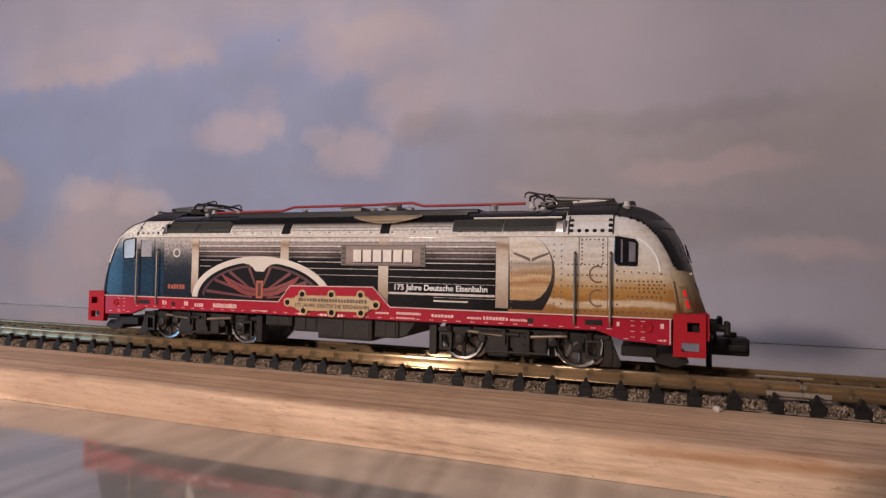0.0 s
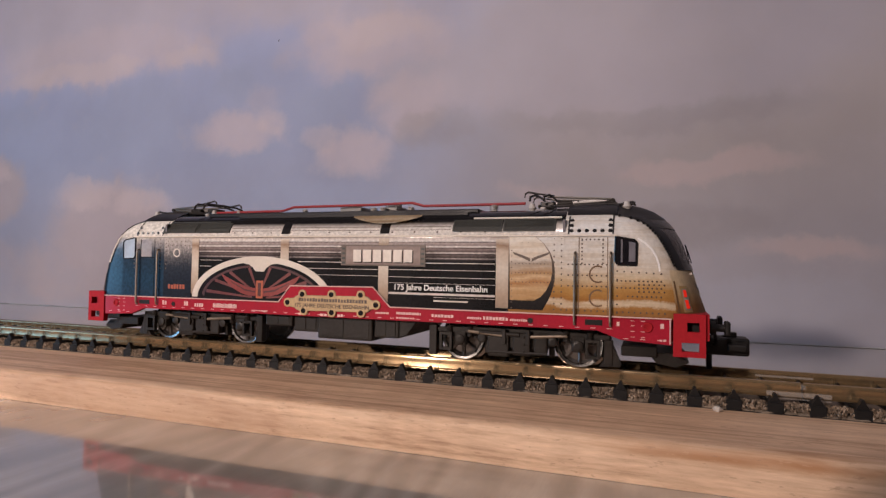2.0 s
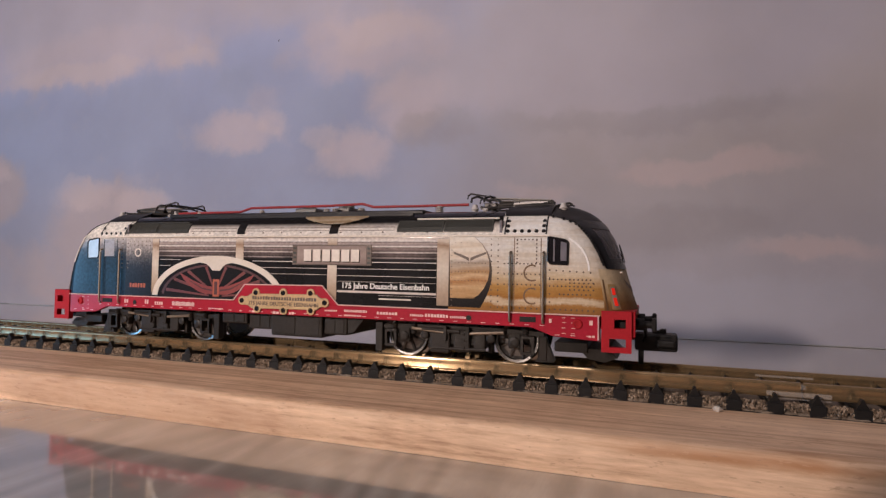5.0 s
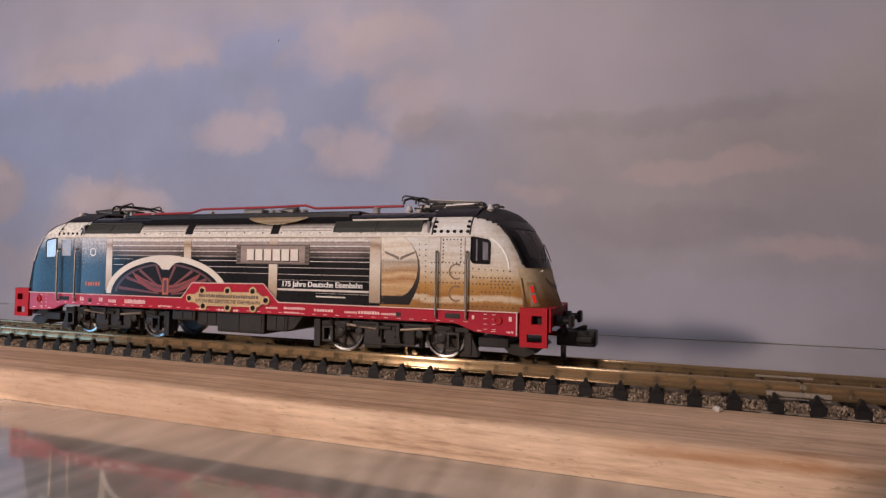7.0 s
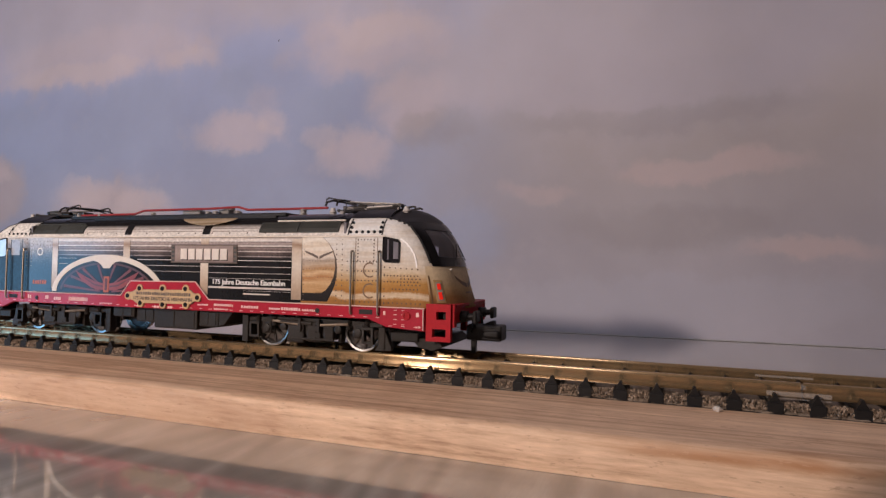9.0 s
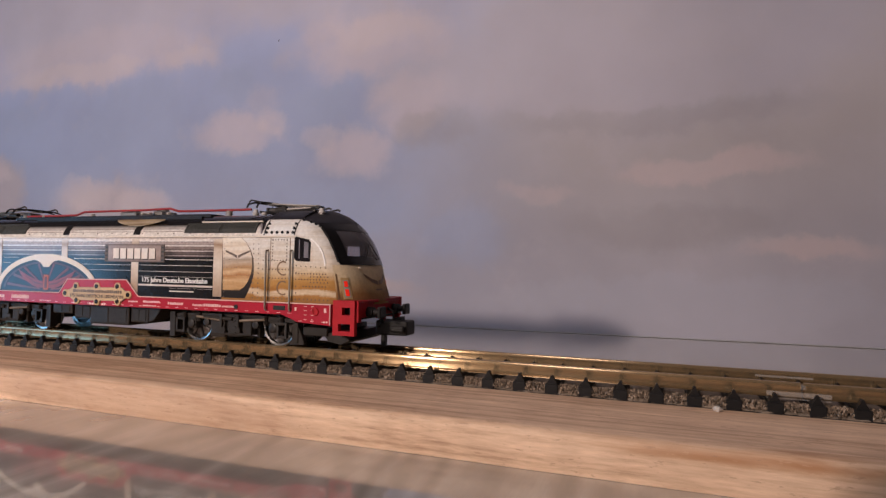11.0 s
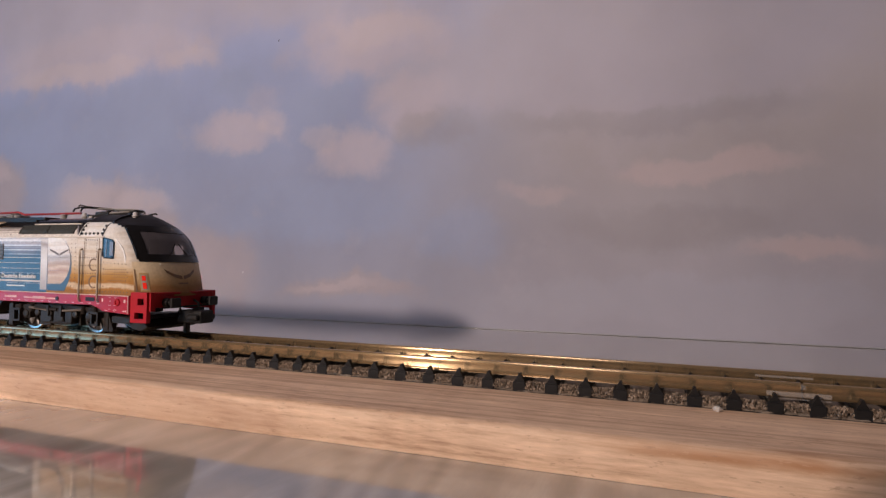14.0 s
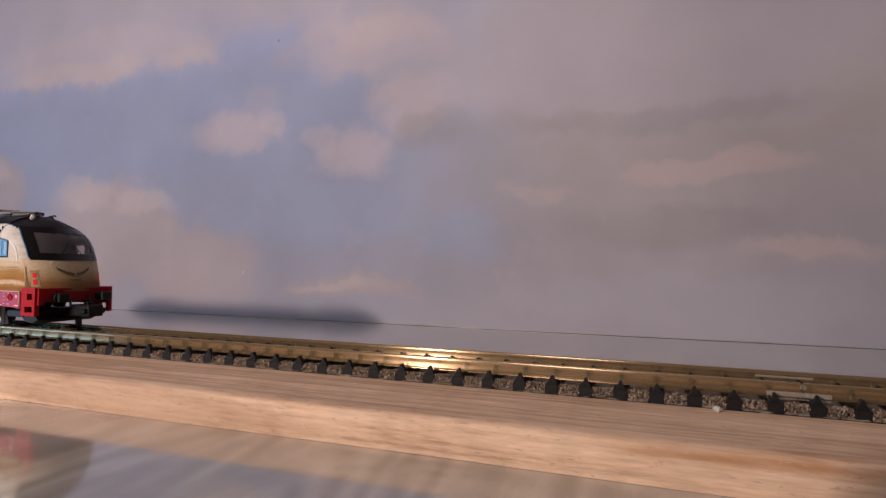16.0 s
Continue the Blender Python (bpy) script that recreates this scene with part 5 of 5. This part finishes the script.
def bogie(lo, c):
    fr = bmesh.new()
    slab(fr, [(c - 14.0, 5.3), (c - 14.0, 4.6), (c - 6.0, 4.5), (c - 4.6, 2.6), (c + 4.6, 2.6), (c + 6.0, 4.5), (c + 14.0, 4.6), (c + 14.0, 5.3), (c + 6.0, 5.6), (c - 6.0, 5.6)], -7.5, -6.7, 0.08)
    slab(fr, [(c - 14.0, 4.9), (c - 14.0, 3.9), (c - 4.8, 2.5), (c + 4.8, 2.5), (c + 14.0, 3.9), (c + 14.0, 4.9)], 6.7, 7.5, 0.08)
    box(fr, c - 3.6, c + 3.6, -6.8, 6.8, 1.6, 6.2, 0.2)
    bg_ = part("bogie_frame", fr, M_UNDER, lo, "dark grey plastic bogie frame")
    for x in (c - 9.37, c + 9.37):
        part("axle_box", box(bmesh.new(), x - 1.0, x + 1.0, -7.6, -6.2, 2.5, 5.0, 0.2), M_UNDER, bg_)
        part("axle_cap", turned(bmesh.new(), [(0.85, 0.1), (0.8, -0.25), (0.45, -0.35)], (x, -7.6, 3.5), "y", 14), M_UNDER, bg_)
        for o in (-1.75, 1.75):
            part("spring", turned(bmesh.new(), [(0.42 + 0.12 * (i % 2), 4.0 + i * 0.2) for i in range(9)], (x + o, -7.6, 0), "z", 10), M_UNDER, bg_)
        for o in (-4.2, 4.2):
            part("brake_block", box(bmesh.new(), x + o - 0.35, x + o + 0.35, -6.4, -4.9, 1.4, 4.8, 0.12), M_UNDER, bg_)
        ws = part("wheelset", tube(bmesh.new(), [(0, -6.2, 0), (0, 6.2, 0)], 0.8, 10), M_UNDER, lo, "rolling wheelset")
        for s in (-1, 1):
            tyre = turned(bmesh.new(), [(3.0, 5.45), (3.15, 5.7), (3.5, 5.75), (3.6, 5.6), (3.68, 4.35), (4.1, 4.25), (4.1, 3.9), (3.0, 3.9)], (0, 0, 0), "y", 40, True)
            face = turned(bmesh.new(), [(0.5, 5.7), (0.95, 5.7), (1.0, 5.3), (2.6, 5.0), (3.12, 5.35), (3.12, 4.2), (0.5, 4.2)], (0, 0, 0), "y", 40)
            for i in range(8):
                a = i * math.tau / 8
                q = Vector((math.cos(a), 0, math.sin(a)))
                part("spoke", tube(bmesh.new(), [q * 0.8 + Vector((0, s * 5.3, 0)), q * 2.85 + Vector((0, s * 5.3, 0))], 0.28, 6), M_WHEEL, ws)
            for bm_, nm, mt, lb in ((tyre, "tyre", M_STEEL, "bright steel tyre"), (face, "wheel_centre", M_WHEEL, "grey spoked wheel centre")):
                if s < 0:
                    for v in bm_.verts:
                        v.co.y = -v.co.y
                    bmesh.ops.recalc_face_normals(bm_, faces=bm_.faces[:])
                part(nm, bm_, mt, ws, lb, smooth=True)
        WHEELSETS.append((ws, x))
    for e in (-1, 1):
        xs = sorted((c + e * 10.5, c + e * 10.9, c + e * 12.2, c + e * 12.6))
        part("step_bracket", holed(bmesh.new(), xs, (1.8, 2.2, 4.2, 4.6), ((1, 1),), -8.35, -7.6), M_UNDER, bg_, "hollow square step bracket")
        part("link_rod", tube(bmesh.new(), [(c + e * 7.8, -8.05, 4.95), (c + e * 1.9, -8.05, 4.5)], 0.26, 8), M_BRONZE, bg_, "dull bronze link rod", smooth=True)
        part("hanger", box(bmesh.new(), c + e * 1.9 - 0.3, c + e * 1.9 + 0.3, -8.45, -7.9, 3.2, 5.6, 0.1), M_UNDER, bg_)
        part("yaw_stop", turned(bmesh.new(), [(0.7, 0.2), (0.7, -0.5), (0.4, -0.6)], (c + e * 5.6, -7.5, 3.9), "y", 12), M_UNDER, bg_)
        if e * c < 0:
            part("end_post", box(bmesh.new(), c + e * 13.9 - 0.65, c + e * 13.9 + 0.65, -7.9, -6.6, 0.8, 5.6, 0.12), M_UNDER, bg_)
            continue
        part("guard_foot", slab(bmesh.new(), [(c + e * x, z) for x, z in ((13.1, 4.9), (14.0, 4.9), (15.6, 1.1), (15.4, 0.7), (12.4, 0.6), (13.0, 1.4))], -7.2, -6.2, 0.06), M_UNDER, bg_)
    for k in range(3):
        for e in (-1, 1):
            part("cover_bolt", turned(bmesh.new(), [(0.2, 0.1), (0.2, -0.15), (0.1, -0.2)], (c - 0.1 + e * 1.3, -8.02, 2.2 + k * 1.1), "y", 8), M_UNDER, bg_)
    for x0, x1, z0, z1 in ((c - 4.6, c - 1.2, 1.2, 4.4), (c - 0.6, c + 2.2, 1.5, 5.0), (c + 2.8, c + 4.8, 2.0, 4.6)):
        part("brake_unit", box(bmesh.new(), x0, x1, -8.0, -7.0, z0, z1, 0.25), M_UNDER, bg_)
    part("damper", tube(bmesh.new(), [(c - 6.0, -8.0, 4.9), (c + 0.5, -8.0, 4.7)], 0.35, 8), M_UNDER, bg_, smooth=True)
    part("damper", tube(bmesh.new(), [(c - 4.6, -7.9, 1.9), (c + 4.8, -7.9, 2.0)], 0.25, 8), M_UNDER, bg_, smooth=True)
    for e in (-13.4, 13.4):
        part("sand_pipe", tube(bmesh.new(), [(c + e, -6.2, 4.6), (c + e, -6.2, 2.6), (c + e * 0.99, -5.6, 1.1)], 0.35, 7), M_UNDER, bg_, smooth=True)
        part("rail_guard", box(bmesh.new(), c + e * 1.03 - 0.6, c + e * 1.03 + 0.6, -7.4, -6.2, 0.9, 4.6, 0.15), M_UNDER, bg_)


M_PINKLINE = grained("pale_pink_print", (0.74, 0.50, 0.47), 0.4, grain=2200, vary=0.12, bump=0.0)


def insulator(x, y, z0, z1, parent, r=0.55):
    n = 5
    prof = []
    for i in range(n):
        h = z0 + (z1 - z0) * i / n
        prof += [(r * 0.65, h), (r, h + (z1 - z0) / n * 0.35), (r * 0.65, h + (z1 - z0) / n * 0.7)]
    prof.append((r * 0.5, z1))
    return part("insulator", turned(bmesh.new(), prof, (x, y, 0), "z", 12), M_INSUL, parent, "grey ribbed roof insulator")


def roof_gear(lo):
    # dark roof deck and walkways
    part("roof_deck", box(bmesh.new(), -31, 24, -6.0, 6.0, 24.0, 24.75, 0.2), M_HOOD, lo, "black roof deck")
    part("roof_plank", box(bmesh.new(), -23, 22.5, -6.9, -5.9, 23.6, 24.15, 0.1), M_HOOD, lo)
    part("roof_plank", box(bmesh.new(), 24.5, 33.5, -5.5, 5.5, 23.9, 24.3, 0.1), M_GREY, lo)
    part("roof_pipe", tube(bmesh.new(), [(23.8, -8.0, 22.95), (37.8, -8.0, 22.95)], 0.16, 8), M_CREAM, lo, "thin pale roof edge pipe", smooth=True)
    part("roof_pipe", tube(bmesh.new(), [(-38.0, -8.0, 22.9), (-24.0, -8.0, 22.9)], 0.13, 8), M_GREY, lo, smooth=True)
    # red high-voltage line
    cable = [(-31.5, -3, 25.2), (-16.1, -3, 25.3), (-13.5, -3, 26.0), (4.0, -3, 26.1), (10.9, -3, 26.3), (13.1, -3, 25.7), (22.0, -3, 25.7), (31.1, -3, 25.75)]
    hv = part("high_voltage_line", tube(bmesh.new(), cable, 0.24, 8), M_CABLE, lo, "thin red roof power line", smooth=True)
    for x, y, r in ((-26.2, -3, 0.5), (-11.0, -3, 0.6), (3.4, -3, 0.75), (5.2, -3, 0.75), (10.6, -3, 0.85), (25.8, -3, 0.8), (-20, 3, 0.5), (18, 3, 0.5)):
        insulator(x, y, 24.2, 25.6, lo, r)
    for x, w in ((-1.8, 2.3), (6.4, 1.3)):
        bx = part("roof_switch", box(bmesh.new(), x - w, x + w, -2.2, 2.2, 24.6, 25.9, 0.3), M_SWITCH, lo, "grey roof switch box")
        part("switch_cap", turned(bmesh.new(), [(1.3, 25.9), (1.3, 26.3), (0.6, 26.5)], (x, -0.6, 0), "z", 14), M_INSUL, bx)
    pantograph(lo, 1)
    pantograph(lo, -1)


def pantograph(lo, e):
    """A folded single-arm pantograph; e turns it end for end."""
    base = bmesh.new()
    for s in (-1, 1):
        tube(base, [(e * 33.2, s * 2.8, 25.1), (e * 45.6, s * 2.8, 25.4)], 0.25, 6)
    for x in (33.4, 39.0, 45.4):
        tube(base, [(e * x, -3.2, 25.2), (e * x, 3.2, 25.2)], 0.28, 6)
    pg = part("pantograph_base", base, M_WIRE, lo, "folded dark metal pantograph")
    for x in (34.0, 40.0, 45.0):
        for s in (-1, 1):
            part("foot_insulator", turned(bmesh.new(), [(0.5, 24.1), (0.65, 24.4), (0.45, 24.6), (0.6, 24.8), (0.4, 25.1)], (e * x, s * 2.8, 0), "z", 10), M_INSUL, pg)
    part("lower_arm", tube(bmesh.new(), [(e * 34.2, 0, 25.7), (e * 44.6, 0, 26.3)], 0.38, 8), M_STEEL2, pg, smooth=True)
    part("coupling_rod", tube(bmesh.new(), [(e * 35.2, -1.0, 25.4), (e * 44.8, -1.0, 25.9)], 0.18, 6), M_WIRE, pg)
    arm = bmesh.new()
    for s in (-1, 1):
        tube(arm, [(e * 44.8, s * 0.7, 26.4), (e * 34.6, s * 2.4, 26.8)], 0.2, 6)
    part("upper_arm", arm, M_STEEL2, pg, "pale metal upper arm", smooth=True)
    part("knuckle", turned(bmesh.new(), [(0.36, -1.1), (0.36, 1.1)], (e * 44.8, 0, 26.15), "y", 12), M_UNDER, pg)
    for x, y in ((36.6, -2.0), (38.2, 2.0), (41.5, -2.4), (43.2, 2.4)):
        part("cross_bar", tube(bmesh.new(), [(e * x, y, 25.2), (e * (x + 1.1), -y * 0.3, 26.2)], 0.16, 6), M_WIRE, pg)
    part("air_cylinder", tube(bmesh.new(), [(e * 36.2, -2.0, 25.6), (e * 38.6, -2.0, 25.7)], 0.55, 12), M_UNDER, pg, "dark air cylinder", smooth=True)
    part("damper_rod", tube(bmesh.new(), [(e * 38.6, -2.0, 25.7), (e * 43.6, -1.4, 26.0)], 0.2, 8), M_STEEL2, pg, smooth=True)
    for x in (32.2, 47.0):
        part("post_insulator", turned(bmesh.new(), [(0.55, 24.0), (0.75, 24.3), (0.5, 24.6), (0.72, 24.9), (0.5, 25.2), (0.4, 25.7)], (e * x, -3.0, 0), "z", 12), M_INSUL, pg, "pale ribbed post insulator", smooth=True)
    part("spring_box", box(bmesh.new(), e * 33.2, e * 35.6, -1.3, 1.3, 25.0, 26.2, 0.2), M_WIRE, pg)
    for x in (33.0, 35.2):
        pts = [(e * (x - 0.6), -5.9, 25.8), (e * (x - 0.6), -5.5, 26.5), (e * x, -4.4, 26.9), (e * x, 0, 27.0), (e * x, 4.4, 26.9), (e * (x - 0.6), 5.5, 26.5), (e * (x - 0.6), 5.9, 25.8)]
        part("contact_strip", tube(bmesh.new(), pts, 0.2, 6), M_WIRE, pg, "thin curved contact strip", smooth=True)
    for s in (-1, 1):
        horn = [(e * 35.9, s * 3.4, 26.8), (e * 33.2, s * 3.6, 27.2), (e * 31.7, s * 3.7, 27.5), (e * 31.2, s * 3.7, 27.2), (e * 31.1, s * 3.7, 26.6)]
        part("horn", tube(bmesh.new(), horn, 0.17, 6), M_WIRE, pg, smooth=True)
        part("support_rod", tube(bmesh.new(), [(e * 45.5, s * 1.6, 25.4), (e * 47.8, s * 1.6, 25.8), (e * 48.2, s * 1.6, 25.6)], 0.2, 6), M_WIRE, pg)


M_STEEL2 = grained("dull_nickel", (0.42, 0.39, 0.35), 0.35, 0.9, 2000, 0.2, 0.1)

def small_camera():
    """The little camera on the table, whose body keeps the desk lamp off the board's edge."""
    bm = box(bmesh.new(), 27.2, 112, -126, -103, -9, 22.4, 0.8)
    tagged(part("compact_camera", bm, M_COUPLER, smooth=True), "small black compact camera standing on the table", "camera")


room()
small_camera()
table()
board()
poster()
LOCO = locomotive()
track()

# ---------------------------------------------------------------- movement
# seconds and millimetres that the locomotive has run back along the track
RUN = [(0, 0.0), (3.0, 0.0), (3.3, 0.0), (3.5, 0.66), (4.0, 3.76), (4.5, 6.75), (5.0, 9.75), (5.5, 12.75), (6.0, 15.75), (6.5, 18.76), (7.0, 21.83), (7.5, 24.88), (8.0, 27.95), (8.25, 30.0), (8.5, 32.36), (9.0, 37.2),
       (9.5, 41.7), (10.0, 46.0), (10.5, 50.2), (11.0, 54.4), (11.25, 56.9), (11.5, 60.22), (12.0, 68.23), (12.5, 76.2), (13.0, 84.28), (13.5, 92.31), (14.0, 100.15), (14.5, 107.95), (15.0, 115.85), (15.5, 123.63), (16.0, 131.35)]


def run_at(t):
    return float(np.interp(t, [a for a, _ in RUN], [b for _, b in RUN]))


def motions():
    walk(LOCO, [(t, pose(-d * K, 0, 0)) for t, d in RUN])
    times = [0.0, 3.3] + [3.5 + 0.25 * i for i in range(51)]
    for ws, x in WHEELSETS:
        walk(ws, [(t, pose(x * K, 0, WHEEL_R * K, 0, math.degrees(-run_at(t) / WHEEL_R), 0)) for t in times])


motions()
